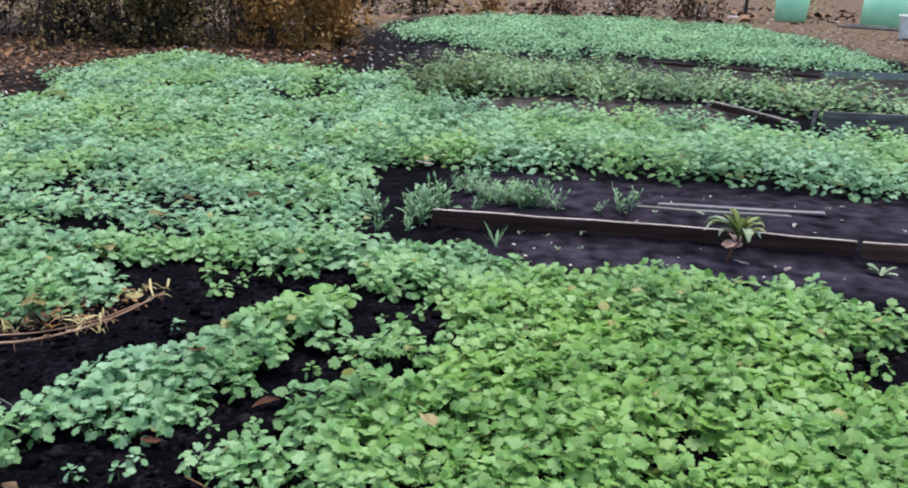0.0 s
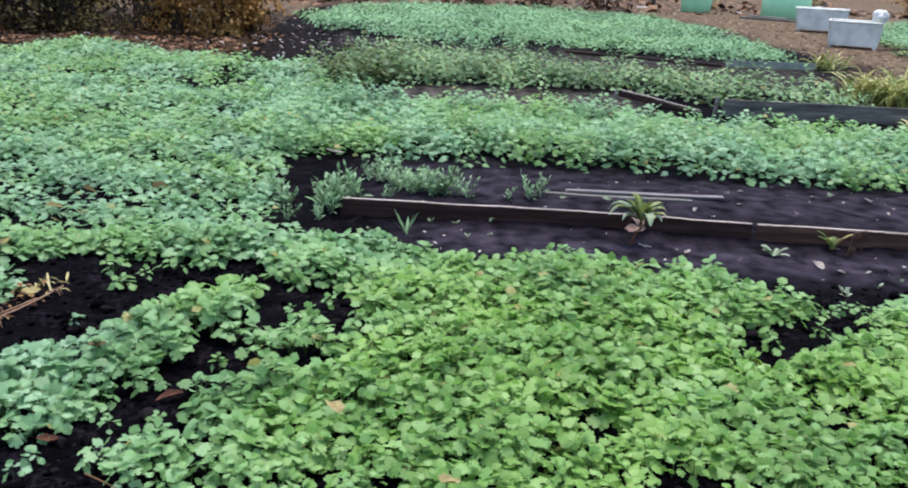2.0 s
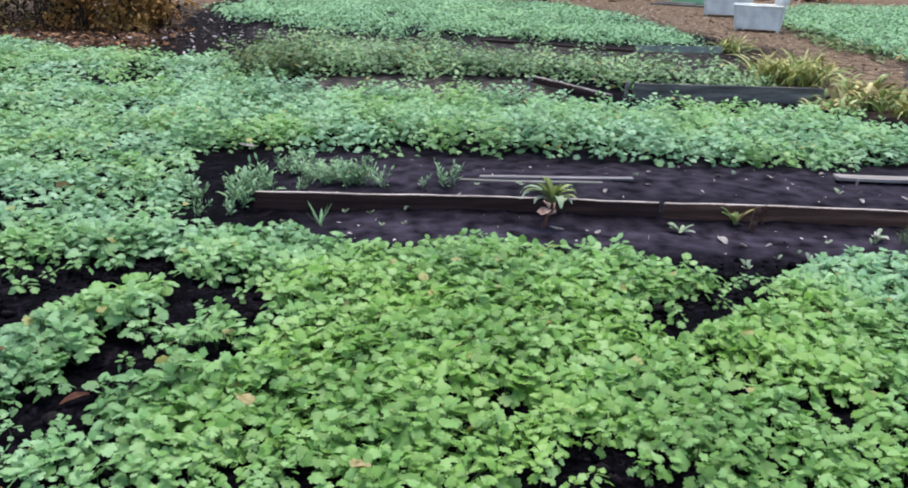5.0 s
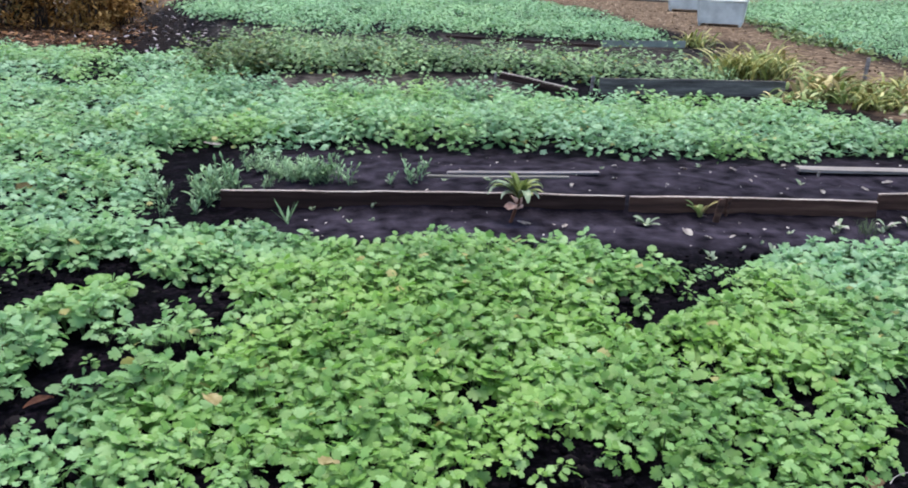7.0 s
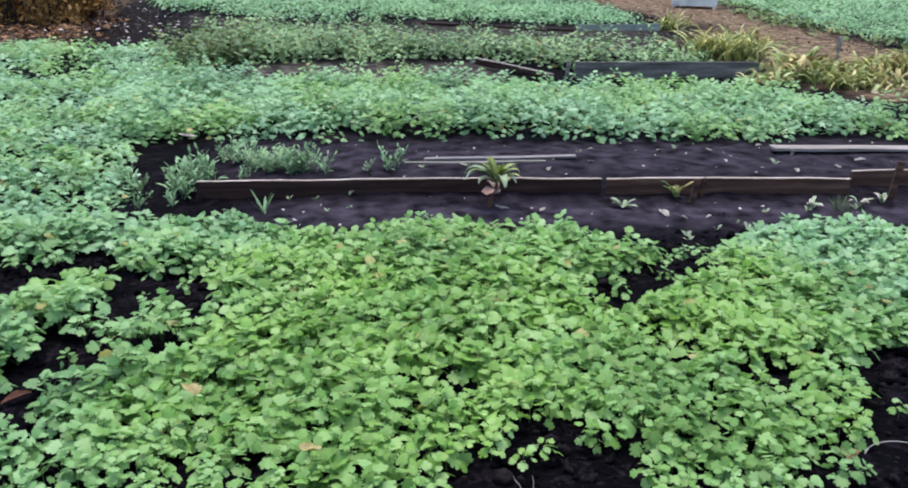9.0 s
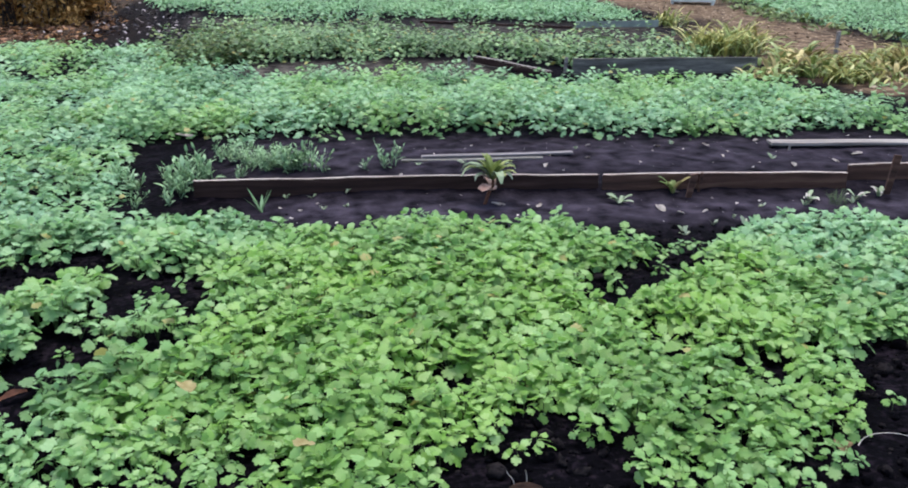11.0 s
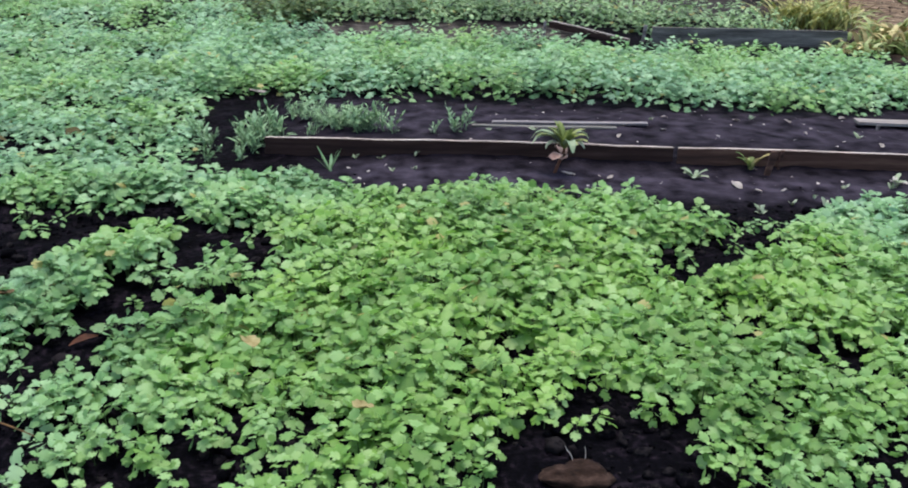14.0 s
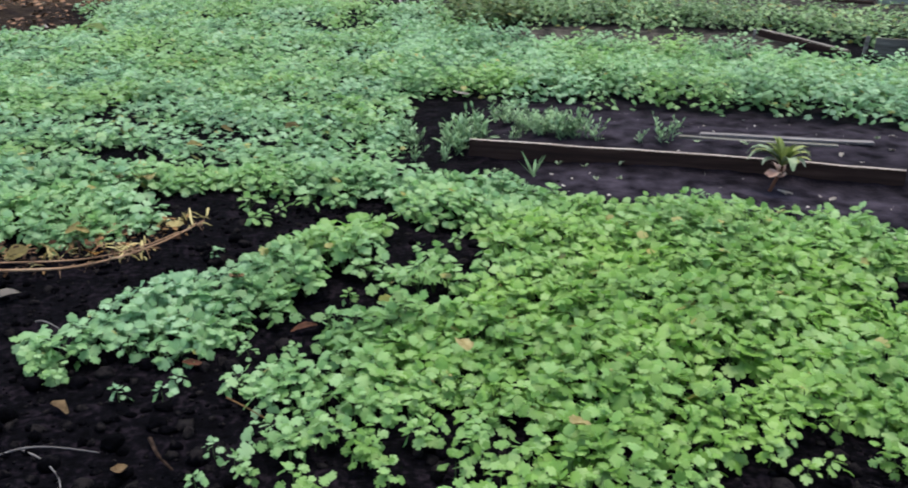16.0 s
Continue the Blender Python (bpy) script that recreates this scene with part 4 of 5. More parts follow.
# ---- scraps, fallen leaves and stalks ----
def fallen_leaf(x, y, z, length, wide, mat, label, turn=0.0, tilt=0.0, name="fallen_leaf"):
    bm = bmesh.new()
    rows = []
    for j in range(6):
        u = j / 5
        w = wide * (0.08 + math.sin(math.pi * (0.06 + 0.88 * u)) ** 0.8) / 2 * (1 + 0.5 * noise.noise(Vector((x * 17, y * 13, u * 4))))
        up = 0.12 * length * math.sin(u * 3.4 + x * 9) + 0.06 * length * noise.noise(Vector((x * 5, y * 5, u * 3)))
        rows.append([bm.verts.new(((u - 0.5) * length, c * w, up + 0.35 * w * c * c)) for c in (-1, -0.45, 0.45, 1)])
        for c, v in zip((-1, -0.45, 0.45, 1), rows[-1]):
            v.co.z += 0.16 * wide * noise.noise(Vector((x * 9 + c, y * 9, u * 5)))
            v.co.y += 0.1 * wide * math.sin(u * 4 + y * 7)
    for one, two in zip(rows, rows[1:]):
        for c in range(3):
            bm.faces.new((one[c], one[c + 1], two[c + 1], two[c]))
    bmesh.ops.solidify(bm, geom=bm.faces[:], thickness=0.0012)
    ob = smooth(part(name, bm, mat))
    ob.matrix_basis = pose(x, y, z, tilt, tilt * 0.6, turn)
    return tagged(ob, label, "leaf" if name == "fallen_leaf" else "scrap")


for x, y, z, ln, w, mat, label, turn in [
        (0.23, 2.07, 0.165, 0.07, 0.062, PALE_TAN, "curled tan leaf resting on mustard plants", 60), (-0.8, 2.85, 0.02, 0.11, 0.03, RED_BROWN, "rust brown fallen leaf on black soil", 35),
        (-0.14, 2.5, 0.17, 0.07, 0.055, PALE_TAN, "pale tan dead leaf resting on mustard plants", 110), (-2.04, 5.11, 0.1, 0.1, 0.07, OCHRE, "brown dead leaf among mustard plants", 15), (-1.82, 5.0, 0.1, 0.09, 0.08, OCHRE, "brown dead leaf among mustard plants", 75), (-2.06, 4.35, 0.12, 0.13, 0.1, OCHRE, "brown dead leaf among mustard plants", 130), (-2.24, 4.38, 0.1, 0.1, 0.08, TAN, "brown dead leaf among mustard plants", 40), (-2.62, 5.4, 0.1, 0.11, 0.09, OCHRE, "brown dead leaf among mustard plants", 160),
        (-1.13, 3.05, 0.15, 0.085, 0.065, TAN, "tan dead leaf lying on mustard plants", 80), (-1.15, 2.55, 0.02, 0.07, 0.03, RED_BROWN, "rust brown fallen leaf on black soil", 15),
        (-1.49, 2.22, 0.02, 0.09, 0.045, TAN, "tan crumpled fallen leaf on black soil", 150), (-1.15, 1.92, 0.02, 0.08, 0.035, TAN, "tan crumpled fallen leaf on black soil", 120),
        (-2.75, 4.39, 0.13, 0.2, 0.05, LIME, "long pale yellow leaf lying across mustard", 120), (-2.36, 3.83, 0.09, 0.16, 0.04, YELLOW, "yellow curled leaf among dead stalks", 140),
        (-2.14, 3.03, 0.02, 0.12, 0.05, PALE_WOOD, "grey dry leaf lying on black soil", 50), (-1.04, 4.5, 0.1, 0.07, 0.06, OCHRE, "tan dead leaf among mustard plants", 20)] + [
        (-2.35, 4.6, 0.1, 0.1, 0.07, OCHRE, "brown dead leaf among mustard plants", 0), (-2.2, 4.66, 0.1, 0.1, 0.06, OCHRE, "tan dead leaf among mustard plants", 80), (-1.5, 5.55, 0.12, 0.1, 0.08, OCHRE, "brown dead leaf among mustard plants", 40),
        (-1.95, 5.5, 0.1, 0.09, 0.06, OCHRE, "tan dead leaf among mustard plants", 10), (2.01, 1.86, 0.02, 0.07, 0.05, TAN, "tan crumpled fallen leaf on black soil", 70), (-4.85, 9.7, 0.1, 0.3, 0.16, LIME, "large pale yellow leaf at the plot edge", 0),
        (-0.42, 7.02, 0.06, 0.14, 0.06, CREAM, "pale dry leaf at the mustard edge", 10), (-2.1, 3.62, 0.08, 0.11, 0.08, OCHRE, "tan dead leaf among dead stalks", 30), (-1.95, 3.48, 0.03, 0.1, 0.08, RUST_LEAF, "brown dead leaf among dead stalks", 100),
        (-1.7, 3.85, 0.05, 0.09, 0.06, OCHRE, "tan dead leaf among dead stalks", 10), (-2.3, 3.42, 0.04, 0.12, 0.09, OCHRE, "tan dead leaf among dead stalks", 60)]:
    fallen_leaf(x, y, z, ln, w, mat, label, turn, tilt=8)
for k, (x, y, ln) in enumerate([(1.64, 4.79, 0.09), (1.88, 4.69, 0.05), (2.62, 4.48, 0.095), (2.69, 4.35, 0.05), (2.86, 4.35, 0.045), (2.59, 5.66, 0.07), (3.62, 5.48, 0.035), (3.69, 5.87, 0.06), (4.18, 5.93, 0.07), (4.02, 5.16, 0.06),
                                (0.54, 6.05, 0.05), (2.75, 6.05, 0.06), (3.3, 5.95, 0.09), (2.2, 5.5, 0.05), (4.4, 5.2, 0.06), (4.7, 5.35, 0.08), (2.88, 4.77, 0.04)]):
    fallen_leaf(x, y, z_at(x, y) + 0.008, ln, ln * 0.55, CREAM, "small cream scrap of dry leaf on black soil", k * 47, 5, "leaf_scrap")


def stalk(name, points, r, mat, label):
    bm = bmesh.new()
    for _ in range(2):
        points = [points[0]] + [tuple(0.75 * p + 0.25 * q if k else 0.25 * p + 0.75 * q for p, q in zip(a, b)) for a, b in zip(points, points[1:]) for k in (1, 0)] + [points[-1]]
    n = len(points)
    tube(bm, points, [r * (1 - 0.55 * k / (n - 1)) for k in range(n)], 5)
    return tagged(smooth(part(name, bm, mat)), label, "stalk")


def dry_stalk(points, r, spurs, label, seed):
    """A long dead stem with short withered side shoots."""
    rnd = random.Random(seed)
    s = stalk("dry_stalk", points, r, STRAW, label)
    for k in range(spurs):
        u = rnd.uniform(0.05, 0.98) * (len(points) - 1)
        p, q = Vector(points[int(u)]), Vector(points[int(u) + 1])
        at = p.lerp(q, u - int(u))
        side = Vector((rnd.uniform(-0.05, 0.05), rnd.uniform(-0.06, 0.06), 0))
        bm = bmesh.new()
        tube(bm, [at, at + side * 0.5 + Vector((0, 0, 0.012)), at + side + Vector((0, 0, -0.5 * at.z))], [r * 0.45, r * 0.35, r * 0.12], 4)
        part("side_shoot", bm, STRAW, s)
    return s


dry_stalk([(-2.6, 3.2, 0.04), (-2.07, 3.24, 0.05), (-1.93, 3.28, 0.055), (-1.85, 3.33, 0.06), (-1.76, 3.42, 0.06), (-1.68, 3.55, 0.06), (-1.63, 3.72, 0.05), (-1.59, 3.96, 0.03)], 0.0075, 16, "long arching dry brown stalk lying on soil", 5)
dry_stalk([(-2.5, 3.32, 0.03), (-2.1, 3.33, 0.05), (-1.95, 3.37, 0.05), (-1.82, 3.46, 0.05), (-1.73, 3.6, 0.04), (-1.66, 3.8, 0.03)], 0.005, 8, "second thin dry stalk beside the long one", 6)
stalk("pale_twig", [(-1.56, 1.96, 0.012), (-1.5, 2.0, 0.02), (-1.4, 2.01, 0.022), (-1.25, 2.0, 0.015)], 0.004, LATH, "thin pale twig lying on black soil")
stalk("pale_twig", [(-1.5, 2.0, 0.012), (-1.4, 1.95, 0.016), (-1.3, 1.86, 0.016), (-1.27, 1.78, 0.012)], 0.0035, LATH, "thin pale twig lying on black soil")
stalk("brown_twig", [(-0.95, 2.33, 0.02), (-0.86, 2.27, 0.022), (-0.78, 2.22, 0.015)], 0.004, BROWN_LEAF, "short rust brown twig on black soil")
stalk("brown_twig", [(-1.12, 2.08, 0.018), (-1.06, 1.99, 0.022), (-0.99, 1.93, 0.018)], 0.008, BROWN_CLOD, "short dark brown stick on black soil")
stalk("pale_twig", [(-1.9, 2.83, 0.012), (-1.85, 2.81, 0.03), (-1.76, 2.76, 0.02)], 0.004, LATH, "thin pale twig lying on black soil")
stalk("curled_stem", [(2.08, 1.87, 0.008), (2.11, 1.89, 0.02), (2.17, 1.9, 0.025), (2.25, 1.89, 0.02), (2.3, 1.87, 0.006)], 0.0022, CREAM, "white curled dead stem on black soil")
stalk("root_hair", [(0.86, 1.88, 0.03), (0.855, 1.885, 0.06), (0.84, 1.89, 0.075), (0.835, 1.89, 0.09)], 0.0018, CREAM, "white rootlet curling beside the brown clod")
stalk("root_hair", [(0.89, 1.87, 0.03), (0.9, 1.88, 0.06), (0.895, 1.885, 0.085)], 0.0016, CREAM, "white rootlet curling beside the brown clod")
stalk("root_hair", [(1.28, 1.86, 0.01), (1.33, 1.87, 0.02), (1.37, 1.83, 0.02), (1.39, 1.8, 0.01)], 0.0018, CREAM, "white rootlet lying on black soil")
for k, (x, y) in enumerate([(-2.15, 3.5), (-2.0, 3.66), (-1.85, 3.6), (-2.35, 3.45), (-1.72, 3.98), (-2.1, 3.8)]):
    clump("dead_weed", x, y, [blade_mesh("blade", DRY if k % 2 else OCHRE, rg, 1, 0.11, 0.013, 0.6, 1.4, 0.01, 4) for _ in range(4)], 24, "withered brown weed collapsed on the soil", "weed", "withered weeds", 1.0, 0.06, 40 + k)
clod = lump("brown_clod", 0.06, BROWN_CLOD, 3, 0.75, 4, 0.32)
clod.matrix_basis = pose(0.86, 1.83, 0.015, 0, 0, -6) @ Matrix.Diagonal((1.75, 1.0, 0.95, 1))
tagged(clod, "reddish brown clod of earth on black soil", "clod")


# ---- clods of the bare soil ----
def clods():
    rng = np.random.default_rng(9)
    bm = bmesh.new()
    bmesh.ops.create_icosphere(bm, subdivisions=1, radius=1)
    base = np.array([v.co[:] for v in bm.verts])
    faces = np.array([[v.index for v in f.verts] for f in bm.faces])
    bm.free()
    x, y = rng.uniform(-2.6, 5.4, 34000), rng.uniform(1.2, 7.0, 34000)
    d = growth(x, y, PLOT, 0.1, BARE)
    side = board_side(x, y)
    bed = (np.abs(side) > 0.06) & (side > -0.75) & (x > -0.4) & (growth(x, y, ROW) < 0.1)
    open_soil = (d < 0.06) & ((side < -0.75) | bed)
    lot = np.clip(1.15 - vnoise(x, y, 0.4, 55), 0.1, 1)
    keep = open_soil & (rng.uniform(0, 1, len(x)) < np.where(bed, 0.006, 0.7) * lot)
    x, y, bed = x[keep], y[keep], bed[keep]
    n = len(x)
    size = np.where(bed, 0.004 + 0.017 * rng.uniform(0, 1, n) ** 4, 0.006 + 0.027 * rng.uniform(0, 1, n) ** 3.5)
    large = np.argsort(-size)[:160]
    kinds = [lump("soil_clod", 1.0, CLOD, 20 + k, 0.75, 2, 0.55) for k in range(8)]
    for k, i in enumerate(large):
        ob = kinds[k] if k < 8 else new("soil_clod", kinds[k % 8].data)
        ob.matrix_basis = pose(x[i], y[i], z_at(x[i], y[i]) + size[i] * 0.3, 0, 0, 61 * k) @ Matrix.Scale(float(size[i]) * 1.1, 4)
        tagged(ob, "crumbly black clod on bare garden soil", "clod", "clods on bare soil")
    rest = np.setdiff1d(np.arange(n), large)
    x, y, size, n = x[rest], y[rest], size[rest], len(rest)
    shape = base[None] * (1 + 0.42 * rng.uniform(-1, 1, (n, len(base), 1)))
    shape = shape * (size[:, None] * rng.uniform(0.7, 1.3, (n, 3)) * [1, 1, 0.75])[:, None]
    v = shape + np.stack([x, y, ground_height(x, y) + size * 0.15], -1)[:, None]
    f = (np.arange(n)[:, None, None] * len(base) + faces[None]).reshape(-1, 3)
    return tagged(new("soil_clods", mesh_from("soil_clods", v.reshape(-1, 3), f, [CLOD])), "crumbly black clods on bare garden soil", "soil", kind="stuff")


clods()


def crumbs():
    """Pale specks of straw, lime and dry leaf strewn over the bare bed and the trodden strip."""
    rng = np.random.default_rng(19)
    x, y = rng.uniform(-0.2, 5.2, 420), rng.uniform(3.9, 6.6, 420)
    keep = (growth(x, y, PLOT, 0.1, BARE) < -0.05) & (growth(x, y, ROW) < -0.02) & (np.abs(board_side(x, y)) > 0.05) & (rng.uniform(0, 1, 420) < 0.42)
    x, y = x[keep], y[keep]
    g = Growth()
    n = len(x)
    g.leaves(np.stack([x, y, ground_height(x, y) + 0.008], -1), rng.uniform(0, 6.28, n), rng.normal(0, 0.25, n), rng.normal(0, 0.3, n), 0.009 + 0.03 * rng.uniform(0, 1, n) ** 3, 0, rng)
    return tagged(g.build("pale_crumbs", [CREAM]), "tiny pale scraps strewn on black soil", "scraps", kind="stuff")


crumbs()


# ---- leaf litter ----
def litter(name, outline, gap, size, mats, label, seed, ragged=0.6, raise_by=0.015, lift=0.0):
    rng = np.random.default_rng(seed)
    xs, ys = [p[0] for p in outline], [p[1] for p in outline]
    x, y = spots((min(xs), min(ys), max(xs), max(ys)), gap, rng)
    keep = (growth(x, y, outline, ragged) > 0) & (0.6 * vnoise(x, y, 0.7, seed) + 0.4 * vnoise(x, y, 0.25, seed + 1) > 0.36)
    x, y = x[keep], y[keep]
    n = len(x)
    g = Growth()
    z = ground_height(x, y) + rng.uniform(0.3, 2.0, n) * raise_by
    g.leaves(np.stack([x, y, z], -1), rng.uniform(0, 6.28, n), rng.normal(lift, 0.3, n), rng.normal(0, 0.45, n), size * rng.uniform(0.4, 1.5, n), 3, rng)
    return tagged(g.build(name, mats), label, "leaf litter", kind="stuff")


litter("leaf_litter", [(-9.5, 9.6), (-5.6, 9.5), (-5.2, 10.4), (-6.2, 12.0), (-6.0, 13.5), (-5.5, 15.2), (-4.0, 14.4), (-2.6, 13.4), (-2.3, 15.0), (-2.5, 18.0), (-2.8, 22.0), (-9.5, 20.0)], 0.11, 0.085, [DRY], "brown and grey fallen leaves under the bushes", 41)
litter("pale_litter", [(-2.5, 13.2), (-1.0, 13.0), (-0.7, 15.0), (-1.0, 19.0), (-2.4, 22.0), (-2.5, 16.0)], 0.17, 0.085, [GREY_LITTER], "pale grey and pinkish dead leaves on dark soil", 47)
litter("rust_litter", [(-10.5, 14.5), (-8.0, 13.2), (-6.3, 13.0), (-5.6, 15.4), (-4.0, 14.7), (-2.6, 13.6), (-2.0, 15.5), (-2.3, 18.5), (-10.5, 19.0)], 0.1, 0.1, [RUST_LITTER], "rust brown fallen leaves under the shrubs", 46, 0.5)
litter("path_litter", [(6.7, 7.6), (9.6, 8.5), (10.2, 14.0), (11.8, 20.5), (13.5, 25.0), (9.0, 29.0), (8.2, 24.0), (8.5, 18.0), (7.9, 14.5), (6.6, 11.2)], 0.15, 0.06, [PATH_LITTER], "dry brown leaves and scraps on the path", 42)
litter("withered_leaves", DEAD_AREA, 0.05, 0.036, [BROWN_LEAF], "withered brown leaves round a dry stalk", 44, 0.1, 0.035, 0.1)
litter("edge_weeds", [(9.6, 10.6), (10.2, 10.8), (10.35, 12.6), (10.6, 14.4), (11.2, 16.7), (12.1, 20.2), (11.6, 20.4), (10.5, 16.8), (9.95, 14.6), (9.6, 12.8)], 0.085, 0.12, [BUSH_LEAF], "low dark weeds along the field edge", 45, 0.3, 0.03, 0.4)
litter("far_litter", [(-3.0, 27.5), (8.0, 28.8), (14.0, 29.5), (20.0, 31.0), (20.0, 40.0), (-6.0, 40.0)], 0.35, 0.3, [DRY], "pinkish brown dead leaves behind the far bed", 43)


# ---- shrubs ----
def shrub(x, y, high, wide, stems, leaves, leaf_mat, leaf_size, label, seed):
    rnd, rng = random.Random(seed), np.random.default_rng(seed)
    s = empty("shrub", x, y, z_at(x, y) - 0.02)
    tips = []
    for _ in range(stems):
        bm = bmesh.new()
        a, lean = rnd.uniform(0, 6.28), rnd.uniform(0.1, 1.0) * wide / 2
        p0 = Vector((rnd.uniform(-0.12, 0.12) * wide, rnd.uniform(-0.12, 0.12) * wide, 0))
        pts = [p0 + Vector((math.cos(a) * lean * u ** 1.4 + rnd.uniform(-0.04, 0.04), math.sin(a) * lean * u ** 1.4 + rnd.uniform(-0.04, 0.04), high * rnd.uniform(0.9, 1.0) * u)) for u in (0, 0.25, 0.5, 0.75, 1)]
        r = rnd.uniform(0.008, 0.022)
        tube(bm, pts, [r, r * 0.85, r * 0.65, r * 0.45, r * 0.2], 5)
        for _ in range(5):
            k = rnd.randint(1, 3)
            q = pts[k].lerp(pts[k + 1], rnd.random())
            b, ln = rnd.uniform(0, 6.28), rnd.uniform(0.15, 0.4) * wide
            e = q + Vector((math.cos(b) * ln, math.sin(b) * ln, ln * rnd.uniform(0.1, 0.9)))
            m = q.lerp(e, 0.5) + Vector((0, 0, 0.05))
            tube(bm, [q, m, e], [r * 0.4, r * 0.3, r * 0.1], 4)
            tips += [m, e, q.lerp(e, 0.75)]
        tips += pts[1:]
        smooth(part("stem", bm, BARK, s))
    base = np.array([t[:] for t in tips])
    leaves = int(leaves * (1.7 if y < 25 else 1))
    bunches = base[rng.integers(0, len(base), 60)] + rng.normal(0, 0.1 * wide, (60, 3))
    bunches[::2, 2] = rng.uniform(0.25 * high, 0.75 * high, 30)
    bunches[::7, 2] = rng.uniform(0.05, 0.2 * high, 9)
    at = bunches[rng.integers(0, 60, leaves)] + rng.normal(0, 0.085 * wide, (leaves, 3)) * rng.uniform(0.2, 1.4, (leaves, 1))
    at[:, 2] = np.abs(at[:, 2]) + 0.02
    g = Growth()
    g.leaves(at, rng.uniform(0, 6.28, leaves), rng.normal(-0.3, 0.6, leaves), rng.normal(0, 0.6, leaves), 0.85 * leaf_size * rng.uniform(0.4, 1.4, leaves) * 1.15, 3, rng)
    f = g.build("foliage", [leaf_mat])
    f.parent = s
    return tagged(s, label, "shrub")


for k, (x, y, h, w, st, lv, mat, sz, label) in enumerate([
        (-9.6, 15.6, 2.0, 2.0, 12, 600, DULL_LEAF, 0.09, "dark shrub with sparse olive leaves"), (-8.2, 16.6, 2.2, 2.0, 14, 700, DULL_LEAF, 0.09, "dark shrub with sparse olive leaves"),
        (-7.0, 17.0, 2.1, 1.8, 14, 1800, DULL_LEAF, 0.1, "dark shrub with yellow olive leaves"), (-6.1, 16.9, 2.2, 1.9, 14, 2600, DULL_LEAF, 0.1, "dark shrub with yellow olive leaves"),
        (-4.9, 17.6, 2.0, 1.6, 13, 550, DULL_LEAF, 0.09, "dark shrub with sparse brown olive leaves"), (-4.0, 17.2, 1.7, 1.3, 12, 1500, RUST_LEAF, 0.09, "rusty brown shrub above leaf litter"),
        (-3.2, 17.0, 1.7, 1.5, 16, 3200, RUST_LEAF, 0.09, "dense rust orange shrub above leaf litter"), (-2.75, 18.0, 1.6, 1.2, 12, 2000, RUST_LEAF, 0.09, "dense rust orange shrub above leaf litter"),
        # The back shrubs fill the gaps with leaves painted as dark as thicket shade.
        (-10.5, 13.4, 2.0, 2.0, 12, 1500, DULL_LEAF, 0.09, "dark shrub beside the mustard plot"), (-6.5, 18.6, 2.6, 2.4, 18, 3600, SHADE_LEAF, 0.1, "tall shrub behind the others, leaves darkened as shade"),
        (-8.6, 18.8, 2.6, 2.4, 18, 3600, SHADE_LEAF, 0.1, "tall shrub behind the others, leaves darkened as shade"), (-4.4, 19.0, 2.4, 2.2, 18, 3600, SHADE_LEAF, 0.1, "tall shrub behind the others, leaves darkened as shade"),
        (-10.8, 18.4, 2.6, 2.6, 18, 3600, SHADE_LEAF, 0.1, "tall shrub behind the others, leaves darkened as shade"),
        (-7.4, 20.6, 2.8, 2.4, 18, 3200, SHADE_LEAF, 0.1, "tall shrub behind the others, leaves darkened as shade"), (-5.3, 20.8, 2.6, 2.4, 18, 3200, SHADE_LEAF, 0.1, "tall shrub behind the others, leaves darkened as shade"), (-3.2, 20.4, 2.2, 1.8, 16, 2600, SHADE_LEAF, 0.1, "tall shrub behind the rust orange one, leaves darkened as shade"), (-9.8, 20.4, 2.8, 2.6, 18, 3200, SHADE_LEAF, 0.1, "tall shrub behind the others, leaves darkened as shade")]
        + [(0.5, 32.0, 1.6, 2.4, 12, 1100, RUST_LEAF, 0.16, "brown withered shrub behind the far bed"), (3.0, 31.5, 1.5, 2.2, 12, 1000, DRY, 0.16, "greyish pink withered shrub behind the far bed"),
        (5.3, 31.2, 1.4, 2.2, 12, 1000, DRY, 0.16, "greyish pink withered shrub behind the far bed"), (7.6, 31.4, 1.5, 2.2, 12, 1000, DRY, 0.16, "greyish pink withered shrub behind the far bed"),
        (-2.0, 30.5, 1.7, 2.4, 12, 1200, DULL_LEAF, 0.16, "brown withered shrub behind the far bed"), (12.4, 34.5, 1.8, 2.4, 12, 1200, OCHRE, 0.16, "yellow brown shrub behind the turquoise barrels"),
        (16.5, 34.0, 1.8, 2.4, 12, 1200, OCHRE, 0.16, "yellow brown shrub behind the turquoise barrels"), (20.5, 33.0, 1.8, 2.6, 12, 1200, RUST_LEAF, 0.16, "brown shrub beyond the mustard field")]):
    shrub(x, y, h, w, st, lv, mat, sz, label, 200 + k)
stake(9.9, 32.6, 1.5, 0.12, 1, 0, BARK, "dark wooden post at the garden's end", thick=0.12)


